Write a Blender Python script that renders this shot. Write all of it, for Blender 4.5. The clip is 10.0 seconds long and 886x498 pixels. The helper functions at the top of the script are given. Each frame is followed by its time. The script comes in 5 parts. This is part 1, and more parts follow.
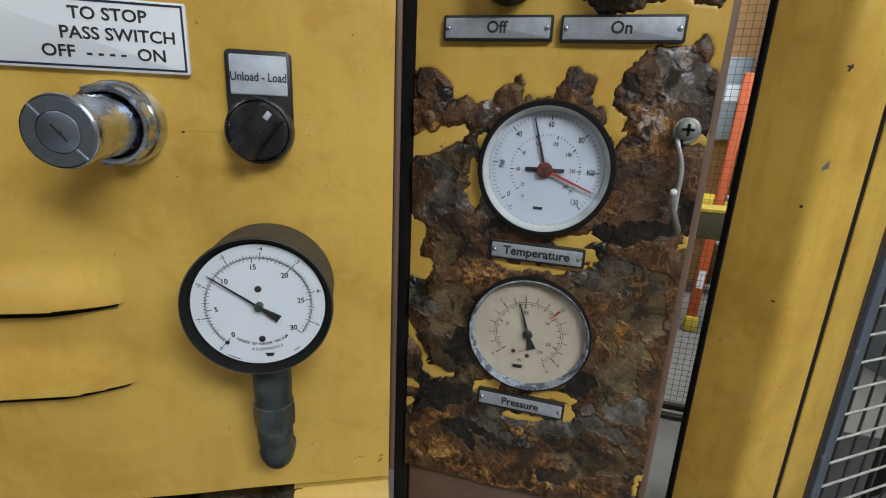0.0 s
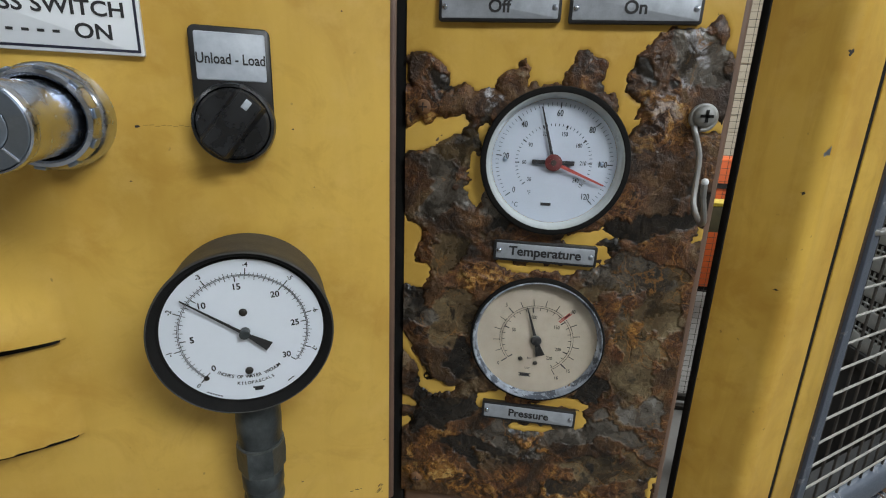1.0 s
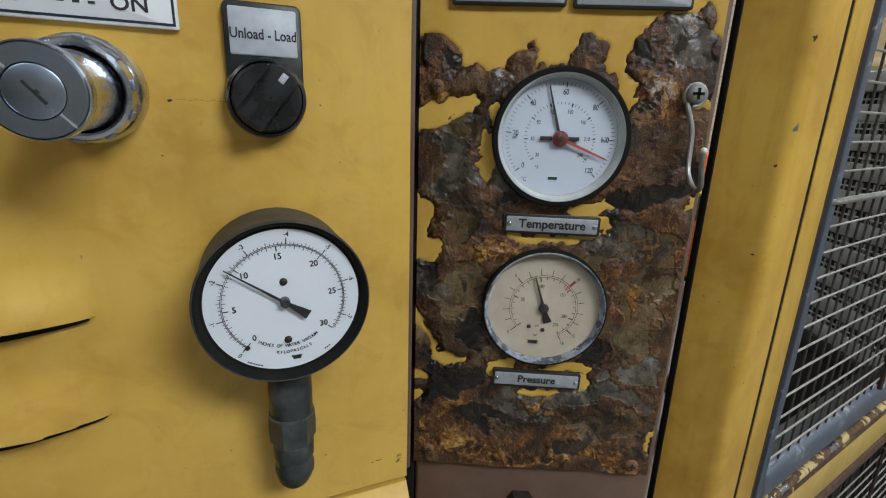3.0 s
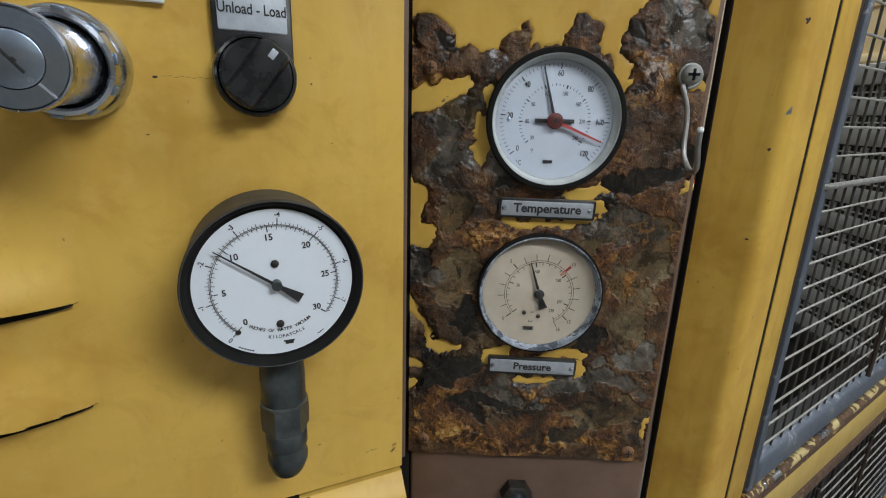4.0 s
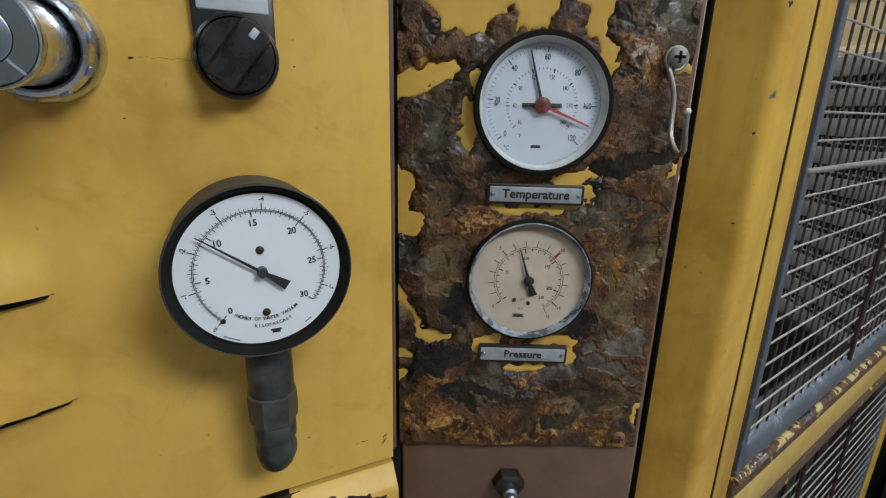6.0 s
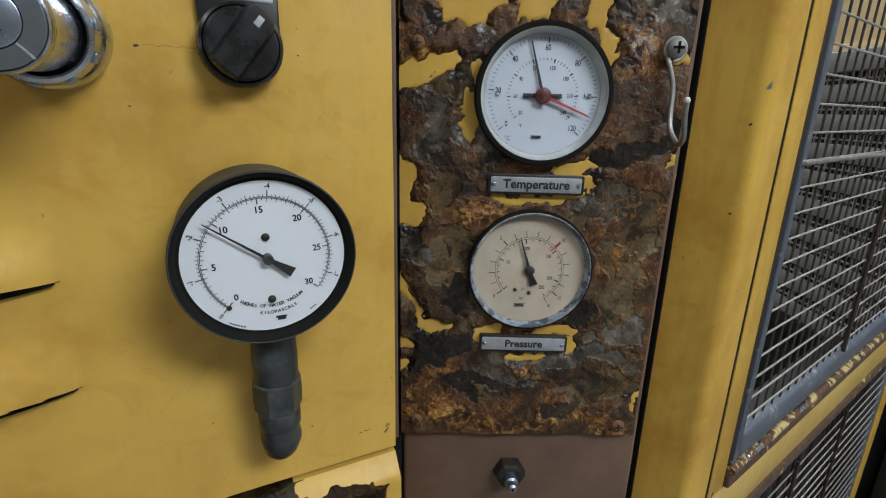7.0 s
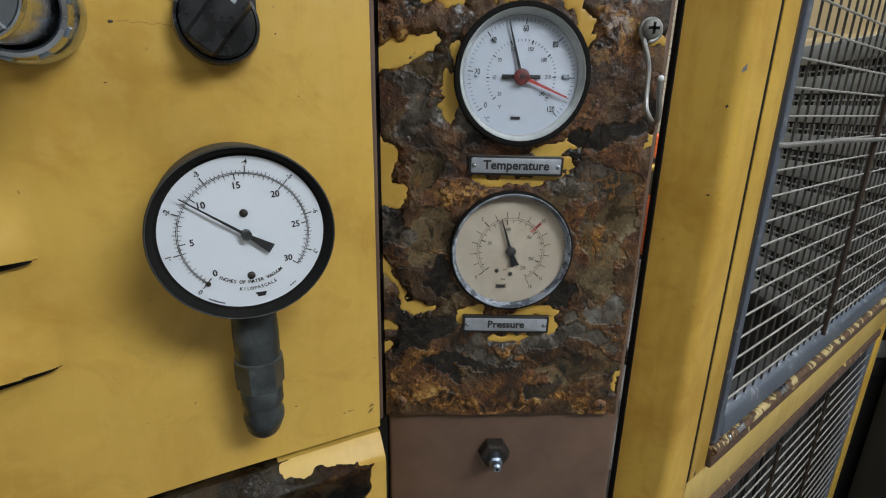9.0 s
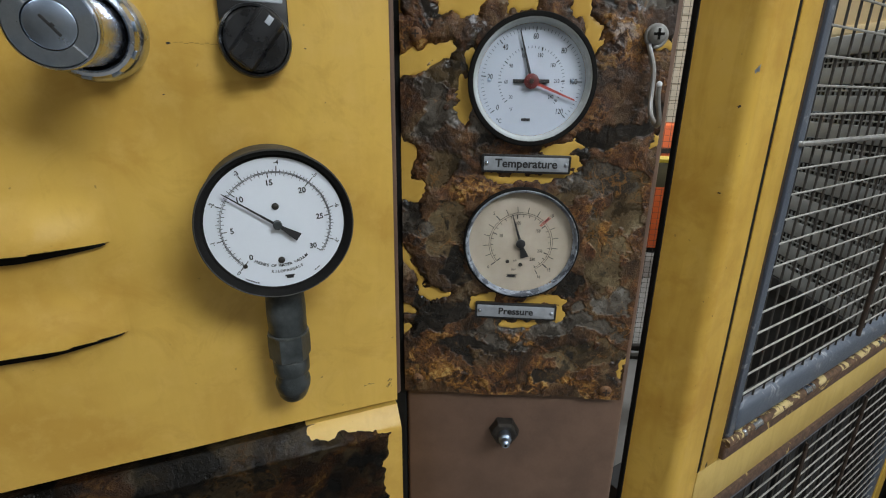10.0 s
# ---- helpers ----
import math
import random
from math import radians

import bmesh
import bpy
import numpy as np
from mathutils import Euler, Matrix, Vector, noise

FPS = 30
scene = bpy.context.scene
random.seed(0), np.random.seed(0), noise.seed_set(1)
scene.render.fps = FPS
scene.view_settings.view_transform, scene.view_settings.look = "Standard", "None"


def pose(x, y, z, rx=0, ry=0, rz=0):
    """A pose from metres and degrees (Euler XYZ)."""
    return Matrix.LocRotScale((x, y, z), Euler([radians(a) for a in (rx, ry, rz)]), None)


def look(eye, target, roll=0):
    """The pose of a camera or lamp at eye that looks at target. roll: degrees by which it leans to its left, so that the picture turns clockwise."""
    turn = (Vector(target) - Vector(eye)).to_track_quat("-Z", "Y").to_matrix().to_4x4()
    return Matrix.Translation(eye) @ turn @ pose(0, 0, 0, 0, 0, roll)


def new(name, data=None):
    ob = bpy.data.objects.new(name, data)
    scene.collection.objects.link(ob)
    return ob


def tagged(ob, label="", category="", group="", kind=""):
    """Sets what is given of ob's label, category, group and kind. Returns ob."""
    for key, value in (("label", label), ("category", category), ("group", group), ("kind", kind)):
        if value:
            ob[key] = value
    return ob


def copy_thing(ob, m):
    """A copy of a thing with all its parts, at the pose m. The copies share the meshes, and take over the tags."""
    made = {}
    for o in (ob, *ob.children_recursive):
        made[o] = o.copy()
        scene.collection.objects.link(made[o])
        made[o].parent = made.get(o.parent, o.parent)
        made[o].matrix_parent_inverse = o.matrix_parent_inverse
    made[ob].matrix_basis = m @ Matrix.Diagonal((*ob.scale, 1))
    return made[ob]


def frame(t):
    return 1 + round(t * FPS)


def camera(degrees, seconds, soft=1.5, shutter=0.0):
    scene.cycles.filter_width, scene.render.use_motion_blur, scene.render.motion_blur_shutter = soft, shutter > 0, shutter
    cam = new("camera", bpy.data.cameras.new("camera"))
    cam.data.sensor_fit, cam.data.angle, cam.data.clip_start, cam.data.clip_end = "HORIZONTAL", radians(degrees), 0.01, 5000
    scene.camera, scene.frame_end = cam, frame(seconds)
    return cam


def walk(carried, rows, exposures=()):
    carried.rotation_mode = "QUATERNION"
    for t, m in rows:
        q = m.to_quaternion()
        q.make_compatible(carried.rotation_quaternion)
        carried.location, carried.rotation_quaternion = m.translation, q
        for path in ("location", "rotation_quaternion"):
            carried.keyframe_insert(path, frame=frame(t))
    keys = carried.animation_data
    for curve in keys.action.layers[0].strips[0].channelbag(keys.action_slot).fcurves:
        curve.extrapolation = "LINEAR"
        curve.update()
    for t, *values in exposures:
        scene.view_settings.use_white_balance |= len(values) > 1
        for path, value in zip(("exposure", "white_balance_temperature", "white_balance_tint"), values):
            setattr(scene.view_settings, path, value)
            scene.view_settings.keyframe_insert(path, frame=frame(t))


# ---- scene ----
# ---- camera ----
cam = camera(85.65, 10.0, 1.1)
PATH = [
    (0, look((0.0268, -0.4015, 1.3601), (-0.2261, 0.5259, 1.0845), 2.64)),
    (0.5, look((0.0315, -0.4011, 1.3781), (-0.193, 0.5326, 1.0993), 2.0)),
    (1, look((-0.0297, -0.3739, 1.3517), (-0.1604, 0.5789, 1.0777), 2.03)),
    (1.5, look((-0.0601, -0.3718, 1.3337), (-0.1563, 0.585, 1.0591), 2.31)),
    (2, look((-0.0737, -0.3892, 1.3392), (-0.1493, 0.57, 1.067), 2.34)),
    (2.5, look((-0.0736, -0.4006, 1.3397), (-0.1294, 0.56, 1.0677), 2.04)),
    (4, look((-0.0767, -0.3978, 1.3228), (-0.0969, 0.5634, 1.0478), 1.71)),
    (4.5, look((-0.082, -0.3952, 1.3228), (-0.0953, 0.5664, 1.0485), 1.68)),
    (5, look((-0.0808, -0.3942, 1.322), (-0.0866, 0.5671, 1.0466), 1.62)),
    (5.5, look((-0.0808, -0.3931, 1.3151), (-0.0799, 0.5675, 1.0375), 1.35)),
    (6, look((-0.0782, -0.3957, 1.3134), (-0.0703, 0.5645, 1.0343), 1.25)),
    (7.5, look((-0.0851, -0.4013, 1.3047), (-0.0644, 0.5574, 1.0211), 1.17)),
    (8, look((-0.0805, -0.4015, 1.3022), (-0.0565, 0.5567, 1.0171), 1.08)),
    (8.5, look((-0.076, -0.4028, 1.2959), (-0.0464, 0.5545, 1.0083), 0.97)),
    (9, look((-0.0746, -0.4082, 1.2958), (-0.0401, 0.5488, 1.0077), 0.97)),
    (9.5, look((-0.0695, -0.4229, 1.3082), (-0.0408, 0.5341, 1.0196), 1.16)),
    (10, look((-0.0495, -0.4424, 1.3085), (-0.102, 0.5065, 0.9975), 0.67)),
]
walk(cam, PATH)

# ---- world, lamps ----
world = bpy.data.worlds.new("hall_air")
scene.world = world
world.use_nodes = True
world.node_tree.nodes["Background"].inputs[0].default_value = (0.80, 0.88, 1.0, 1)
world.node_tree.nodes["Background"].inputs[1].default_value = 0.004
scene.view_settings.exposure = 0.0

LAMPS = [(1.25, -1.20, 2.55, 49), (2.8, -2.4, 4.3, 145), (-2.0, -3.2, 4.3, 36), (2.6, 2.4, 4.3, 165), (0.2, 3.0, 4.3, 70), (5.0, 0.4, 4.3, 50)]


# ---- materials ----
def nodes_of(name):
    m = bpy.data.materials.new(name)
    m.use_nodes = True
    nt = m.node_tree
    return m, nt, nt.nodes["Principled BSDF"]


def link(nt, a, b):
    nt.links.new(a, b)


def coords(nt):
    n = nt.nodes.new("ShaderNodeTexCoord")
    return n.outputs["Object"]


def noise_tex(nt, vec, scale, detail=6.0, rough=0.6, distort=0.0):
    n = nt.nodes.new("ShaderNodeTexNoise")
    n.inputs["Scale"].default_value = scale
    n.inputs["Detail"].default_value = detail
    n.inputs["Roughness"].default_value = rough
    n.inputs["Distortion"].default_value = distort
    link(nt, vec, n.inputs["Vector"])
    return n.outputs["Fac"]


def ramp(nt, fac, stops):
    n = nt.nodes.new("ShaderNodeValToRGB")
    el = n.color_ramp.elements
    while len(el) < len(stops):
        el.new(0.5)
    for e, (p, c) in zip(el, stops):
        e.position = p
        e.color = (*c, 1) if len(c) == 3 else c
    link(nt, fac, n.inputs["Fac"])
    return n.outputs["Color"]


def grey_ramp(nt, fac, a, b, va=0.0, vb=1.0):
    return ramp(nt, fac, [(a, (va,) * 3), (b, (vb,) * 3)])


def mix(nt, fac, a, b):
    n = nt.nodes.new("ShaderNodeMix")
    n.data_type = "RGBA"
    for k, v in ((0, fac), (6, a), (7, b)):
        if isinstance(v, bpy.types.NodeSocket):
            link(nt, v, n.inputs[k])
        elif k == 0:
            n.inputs[k].default_value = v
        else:
            n.inputs[k].default_value = (*v, 1)
    return n.outputs[2]


def bump(nt, bsdf, heights, strength=0.3, distance=0.001):
    prev = None
    for h, s, d in heights:
        n = nt.nodes.new("ShaderNodeBump")
        n.inputs["Strength"].default_value = s
        n.inputs["Distance"].default_value = d
        link(nt, h, n.inputs["Height"])
        if prev is not None:
            link(nt, prev, n.inputs["Normal"])
        prev = n.outputs["Normal"]
    link(nt, prev, bsdf.inputs["Normal"])


def plain(name, c1, c2, rough=0.5, metal=0.0, scale=30.0, fine=400.0, bumps=0.15, dist=0.0006, coat=0.0, grain=0.25):
    """A surface with stains at one scale, grain at another, and fine relief."""
    m, nt, b = nodes_of(name)
    v = coords(nt)
    big = noise_tex(nt, v, scale, 5, 0.6)
    small = noise_tex(nt, v, fine, 3, 0.6)
    col = mix(nt, grey_ramp(nt, big, 0.35, 0.7), c1, c2)
    col = mix(nt, grey_ramp(nt, small, 0.3, 0.75, 0.0, grain), col, tuple(x * 0.6 for x in c1))
    link(nt, col, b.inputs["Base Color"])
    link(nt, grey_ramp(nt, big, 0.3, 0.7, max(rough - 0.1, 0.02), min(rough + 0.12, 1)), b.inputs["Roughness"])
    b.inputs["Metallic"].default_value = metal
    b.inputs["Coat Weight"].default_value = coat
    bump(nt, b, [(small, bumps, dist)])
    return m


def yellow_paint(name, tint=(0.69, 0.440, 0.090), smear=0.60, run=0.15):
    """Old glossy yellow enamel: grimy patches, orange peel, specks."""
    m, nt, b = nodes_of(name)
    v = coords(nt)
    big = noise_tex(nt, v, 9.0, 4, 0.55, 0.4)
    mid = noise_tex(nt, v, 45.0, 6, 0.65)
    fine = noise_tex(nt, v, 650.0, 2, 0.5)
    speck = noise_tex(nt, v, 120.0, 2, 0.5)
    stretch = nt.nodes.new("ShaderNodeVectorMath")
    stretch.operation = "MULTIPLY"
    stretch.inputs[1].default_value = (60, 60, 9)
    link(nt, v, stretch.inputs[0])
    streak = noise_tex(nt, stretch.outputs[0], 1.0, 5, 0.6, 0.5)
    dirty = tuple(a * k for a, k in zip(tint, (0.66, 0.55, 0.38)))
    pale = tuple(min(a * k, 1) for a, k in zip(tint, (1.06, 1.10, 1.5)))
    col = mix(nt, grey_ramp(nt, big, 0.42, 0.66, 0, smear), tint, dirty)
    col = mix(nt, grey_ramp(nt, noise_tex(nt, v, 17.0, 5, 0.62, 1.6), 0.52, 0.66, 0, smear * 0.55), col, dirty)
    col = mix(nt, grey_ramp(nt, streak, 0.46, 0.66, 0, run), col, dirty)
    col = mix(nt, grey_ramp(nt, mid, 0.5, 0.68, 0, 0.35), col, pale)
    col = mix(nt, grey_ramp(nt, speck, 0.74, 0.78, 0, 0.6), col, (0.10, 0.06, 0.02))
    link(nt, col, b.inputs["Base Color"])
    link(nt, grey_ramp(nt, mid, 0.3, 0.7, 0.30, 0.46), b.inputs["Roughness"])
    bump(nt, b, [(mid, 0.10, 0.002), (fine, 0.06, 0.0004)])
    return m


def stain(nt, name):
    n = nt.nodes.new("ShaderNodeAttribute")
    n.attribute_name = name
    return n.outputs["Fac"]


def times(nt, a, b):
    n = nt.nodes.new("ShaderNodeMath")
    n.operation = "MULTIPLY"
    for k, v in ((0, a), (1, b)):
        if isinstance(v, bpy.types.NodeSocket):
            link(nt, v, n.inputs[k])
        else:
            n.inputs[k].default_value = v
    return n.outputs[0]


def ridged(nt, vec, scale, detail=6.0, distort=0.0):
    n = nt.nodes.new("ShaderNodeTexNoise")
    n.noise_type = "RIDGED_MULTIFRACTAL"
    n.normalize = True
    n.inputs["Scale"].default_value = scale
    n.inputs["Detail"].default_value = detail
    n.inputs["Roughness"].default_value = 0.55
    n.inputs["Distortion"].default_value = distort
    link(nt, vec, n.inputs["Vector"])
    return n.outputs["Fac"]


def most(nt, *facs):
    """The largest of several factors."""
    top = facs[0]
    for f in facs[1:]:
        n = nt.nodes.new("ShaderNodeMath")
        n.operation = "MAXIMUM"
        link(nt, top, n.inputs[0])
        link(nt, f, n.inputs[1])
        top = n.outputs[0]
    return top


def rust_material(name, k=1.0, gloss=0.5):
    """Layered rust scale: smooth plates of olive, slate and soot among rough brown and orange crust."""
    m, nt, b = nodes_of(name)
    v0 = coords(nt)
    wn = nt.nodes.new("ShaderNodeTexNoise")
    wn.inputs["Scale"].default_value, wn.inputs["Detail"].default_value, wn.inputs["Roughness"].default_value = 24.0, 5.0, 0.62
    link(nt, v0, wn.inputs["Vector"])
    off = nt.nodes.new("ShaderNodeVectorMath")
    off.operation = "MULTIPLY_ADD"
    off.inputs[1].default_value, off.inputs[2].default_value = (0.060,) * 3, (-0.030,) * 3
    link(nt, wn.outputs["Color"], off.inputs[0])
    add = nt.nodes.new("ShaderNodeVectorMath")
    link(nt, v0, add.inputs[0])
    link(nt, off.outputs[0], add.inputs[1])
    v = add.outputs[0]

    def cells(scale, feature):
        n = nt.nodes.new("ShaderNodeTexVoronoi")
        n.feature = feature
        n.inputs["Scale"].default_value = scale
        link(nt, v, n.inputs["Vector"])
        return n

    plates, seams = cells(46.0, "F1"), cells(46.0, "DISTANCE_TO_EDGE")
    pick = nt.nodes.new("ShaderNodeSeparateColor")
    link(nt, plates.outputs["Color"], pick.inputs[0])
    a = noise_tex(nt, v0, 15.0, 5, 0.6, 1.2)
    c = noise_tex(nt, v, 30.0, 6, 0.56, 0.8)
    d = noise_tex(nt, v, 110.0, 6, 0.62, 0.8)
    e = noise_tex(nt, v0, 480.0, 4, 0.7)
    rings = nt.nodes.new("ShaderNodeMath")
    rings.operation = "PINGPONG"
    rings.inputs[1].default_value = 0.5
    link(nt, times(nt, c, 13.0), rings.inputs[0])

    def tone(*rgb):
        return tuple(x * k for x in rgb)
    smooth = most(nt, stain(nt, "slate"), stain(nt, "soot"), stain(nt, "olive"))
    crust = ramp(nt, smooth, [(0.0, (1.0,) * 3), (1.0, (0.28,) * 3)])
    base = ramp(nt, c, [(0.34, tone(0.020, 0.013, 0.009)), (0.45, tone(0.085, 0.042, 0.020)), (0.53, tone(0.175, 0.085, 0.036)), (0.62, tone(0.30, 0.185, 0.085)), (0.72, tone(0.46, 0.36, 0.22))])
    base = mix(nt, grey_ramp(nt, pick.outputs[0], 0.25, 0.85, 0, 0.55), base, tone(0.055, 0.034, 0.020))
    red = ramp(nt, d, [(0.36, tone(0.050, 0.017, 0.009)), (0.52, tone(0.22, 0.076, 0.026)), (0.66, tone(0.46, 0.20, 0.07))])
    orange = ramp(nt, d, [(0.36, tone(0.045, 0.020, 0.010)), (0.46, tone(0.22, 0.090, 0.024)), (0.55, tone(0.58, 0.25, 0.045)), (0.64, tone(1.0, 0.62, 0.19))])
    slate = ramp(nt, c, [(0.36, tone(0.055, 0.048, 0.040)), (0.48, tone(0.150, 0.132, 0.108)), (0.58, tone(0.26, 0.235, 0.20)), (0.70, tone(0.52, 0.50, 0.47))])
    olive = ramp(nt, c, [(0.36, tone(0.050, 0.036, 0.018)), (0.50, tone(0.18, 0.125, 0.062)), (0.66, tone(0.40, 0.31, 0.17))])
    pale = ramp(nt, d, [(0.36, tone(0.30, 0.28, 0.28)), (0.60, tone(0.85, 0.84, 0.88))])
    soot = ramp(nt, d, [(0.42, tone(0.012, 0.011, 0.010)), (0.66, tone(0.050, 0.042, 0.034))])
    col = mix(nt, grey_ramp(nt, a, 0.46, 0.56, 0, 0.75), base, red)
    col = mix(nt, grey_ramp(nt, a, 0.585, 0.63, 0, 0.70), col, orange)
    col = mix(nt, times(nt, stain(nt, "olive"), grey_ramp(nt, d, 0.34, 0.50, 0.45, 0.92)), col, olive)
    col = mix(nt, times(nt, stain(nt, "slate"), grey_ramp(nt, d, 0.32, 0.48, 0.45, 0.95)), col, slate)
    col = mix(nt, times(nt, stain(nt, "pale"), grey_ramp(nt, d, 0.40, 0.52, 0.10, 0.95)), col, pale)
    col = mix(nt, times(nt, stain(nt, "bloom"), grey_ramp(nt, c, 0.42, 0.52, 0.30, 0.95)), col, orange)
    col = mix(nt, times(nt, grey_ramp(nt, rings.outputs[0], 0.42, 0.49, 0, 0.55), grey_ramp(nt, a, 0.46, 0.58)), col, tone(0.50, 0.31, 0.13))
    col = mix(nt, ramp(nt, rings.outputs[0], [(0.0, (0.7,) * 3), (0.07, (0.0,) * 3)]), col, tone(0.022, 0.014, 0.010))
    col = mix(nt, times(nt, ramp(nt, seams.outputs["Distance"], [(0.0, (0.80,) * 3), (0.045, (0.0,) * 3)]), grey_ramp(nt, a, 0.50, 0.58)), col, tone(0.50, 0.23, 0.060))
    col = mix(nt, ramp(nt, noise_tex(nt, v0, 40.0, 6, 0.62, 2.2), [(0.34, (0.9,) * 3), (0.41, (0.0,) * 3)]), col, tone(0.018, 0.013, 0.010))
    col = mix(nt, times(nt, stain(nt, "soot"), ramp(nt, c, [(0.57, (0.97,) * 3), (0.68, (0.5,) * 3)])), col, soot)
    col = mix(nt, grey_ramp(nt, e, 0.60, 0.72, 0, 0.14), col, tone(0.46, 0.34, 0.20))
    wrinkle = ridged(nt, v, 62.0, 5, 0.6)
    col = mix(nt, grey_ramp(nt, wrinkle, 0.60, 0.78, 0, 0.42), col, tone(0.62, 0.47, 0.29))
    link(nt, col, b.inputs["Base Color"])
    link(nt, mix(nt, smooth, grey_ramp(nt, d, 0.40, 0.62, 0.30, 0.62), grey_ramp(nt, c, 0.40, 0.60, 0.22, 0.42)), b.inputs["Roughness"])
    b.inputs["Specular IOR Level"].default_value = gloss
    bump(nt, b, [(times(nt, plates.outputs["Distance"], crust), 0.35, 0.005), (times(nt, rings.outputs[0], crust), 0.35, 0.0012), (c, 0.40, 0.004), (wrinkle, 0.25, 0.0012), (times(nt, d, crust), 0.70, 0.0016), (times(nt, e, crust), 0.30, 0.0005)])
    return m


def chipped(name, under, over, scale=14.0, cut=0.5, rough=0.4):
    """Paint worn through to rust in ragged patches."""
    m, nt, b = nodes_of(name)
    v = coords(nt)
    w = noise_tex(nt, v, scale, 8, 0.68, 0.6)
    g = noise_tex(nt, v, 120.0, 6, 0.7)
    f = grey_ramp(nt, w, cut, cut + 0.015)
    rust = ramp(nt, g, [(0.3, tuple(x * 0.5 for x in under)), (0.5, under), (0.72, tuple(min(x * 1.9, 1) for x in under))])
    col = mix(nt, f, over, rust)
    link(nt, col, b.inputs["Base Color"])
    link(nt, mix(nt, f, (rough,) * 3, (0.7,) * 3), b.inputs["Roughness"])
    bump(nt, b, [(w, 0.4, 0.002), (g, 0.4, 0.001)])
    return m


YELLOW = yellow_paint("yellow_enamel")
YELLOW_POST = yellow_paint("yellow_enamel_door", (0.65, 0.410, 0.072), 0.64, 0.32)
YELLOW_DUSTY = yellow_paint("dusty_yellow_enamel", (0.60, 0.43, 0.13), 0.40, 0.30)
RUST = rust_material("rust_scale", 0.50, 0.42)
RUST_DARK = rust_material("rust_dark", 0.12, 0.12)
BROWN = plain("brown_primer", (0.165, 0.098, 0.068), (0.115, 0.070, 0.050), 0.55, 0, 18, 300, 0.2)
BLACK = plain("black_plastic", (0.010, 0.010, 0.011), (0.020, 0.020, 0.022), 0.42, 0, 60, 500, 0.12)
RUBBER = plain("black_rubber", (0.008, 0.008, 0.008), (0.016, 0.015, 0.014), 0.85, 0, 60, 500, 0.3)
CASE = plain("grey_phenolic", (0.036, 0.036, 0.035), (0.062, 0.061, 0.057), 0.55, 0, 40, 900, 0.25)
STEM = plain("weathered_fitting", (0.018, 0.024, 0.027), (0.085, 0.097, 0.100), 0.42, 0.25, 55, 300, 0.6)
CHROME = plain("worn_chrome", (0.64, 0.69, 0.78), (0.46, 0.50, 0.58), 0.22, 1.0, 90, 300, 0.15)
STEEL = plain("brushed_steel", (0.46, 0.55, 0.69), (0.28, 0.345, 0.45), 0.34, 1.0, 45, 700, 0.04)
ALU = plain("engraved_plate", (0.43, 0.46, 0.51), (0.31, 0.335, 0.37), 0.45, 0.25, 120, 900, 0.12)
DULL = plain("dull_zinc_head", (0.34, 0.34, 0.33), (0.24, 0.24, 0.23), 0.55, 0.35, 120, 500, 0.3)
SMUDGE = plain("grime_line", (0.42, 0.26, 0.05), (0.33, 0.20, 0.04), 0.6, 0, 120, 500, 0.2)
ZINC = plain("zinc_wire", (0.50, 0.50, 0.50), (0.34, 0.34, 0.33), 0.42, 0.85, 90, 500, 0.2)
LABEL = plain("label_card", (0.52, 0.56, 0.62), (0.38, 0.42, 0.48), 0.55, 0, 90, 300, 0.1, grain=0.04)
SIGN = plain("sign_white", (0.80, 0.83, 0.87), (0.74, 0.77, 0.81), 0.45, 0, 15, 300, 0.05, grain=0.04)
INK = plain("black_ink", (0.012, 0.012, 0.014), (0.03, 0.03, 0.032), 0.6, 0, 200, 900, 0.05)
NAVY = plain("navy_ink", (0.010, 0.012, 0.030), (0.02, 0.022, 0.05), 0.5, 0, 60, 900, 0.05)
DIAL_WHITE = plain("dial_white", (0.74, 0.79, 0.87), (0.71, 0.76, 0.83), 0.5, 0, 12, 300, 0.03, grain=0.04)
# dial white with the dimming and haze of the gauge glass mixed into it
DIAL_GLASS_HAZE = plain("dial_white_glass_haze", (0.41, 0.455, 0.525), (0.38, 0.42, 0.485), 0.5, 0, 12, 300, 0.03, grain=0.04)
DIAL_CREAM = plain("dial_cream", (0.38, 0.330, 0.265), (0.32, 0.272, 0.212), 0.55, 0, 35, 300, 0.05, grain=0.04)
RED_NEEDLE = plain("red_pointer", (0.36, 0.055, 0.045), (0.28, 0.040, 0.035), 0.45, 0, 90, 400, 0.05)
BEZEL_GREY = plain("pale_inner_ring", (0.52, 0.55, 0.55), (0.40, 0.43, 0.43), 0.35, 0.0, 60, 300, 0.05)
SCUFFED = chipped("scuffed_bezel", (0.26, 0.29, 0.34), (0.060, 0.072, 0.095), 75, 0.46, 0.28)
RUSTY_STEEL = plain("rusty_screw", (0.16, 0.085, 0.045), (0.28, 0.14, 0.06), 0.7, 0.2, 160, 500, 0.8)
DARK_STEEL = plain("dark_hex", (0.035, 0.032, 0.030), (0.07, 0.06, 0.05), 0.5, 0.6, 90, 400, 0.4)
FRAME_GREY = chipped("blue_grey_frame", (0.21, 0.225, 0.25), (0.085, 0.103, 0.135), 42, 0.58, 0.38)
KNOB = plain("glossy_black_knob", (0.010, 0.011, 0.013), (0.026, 0.028, 0.032), 0.30, 0, 60, 500, 0.10)
MAROON = plain("maroon_hub", (0.12, 0.022, 0.022), (0.08, 0.016, 0.016), 0.35, 0, 90, 400, 0.05)
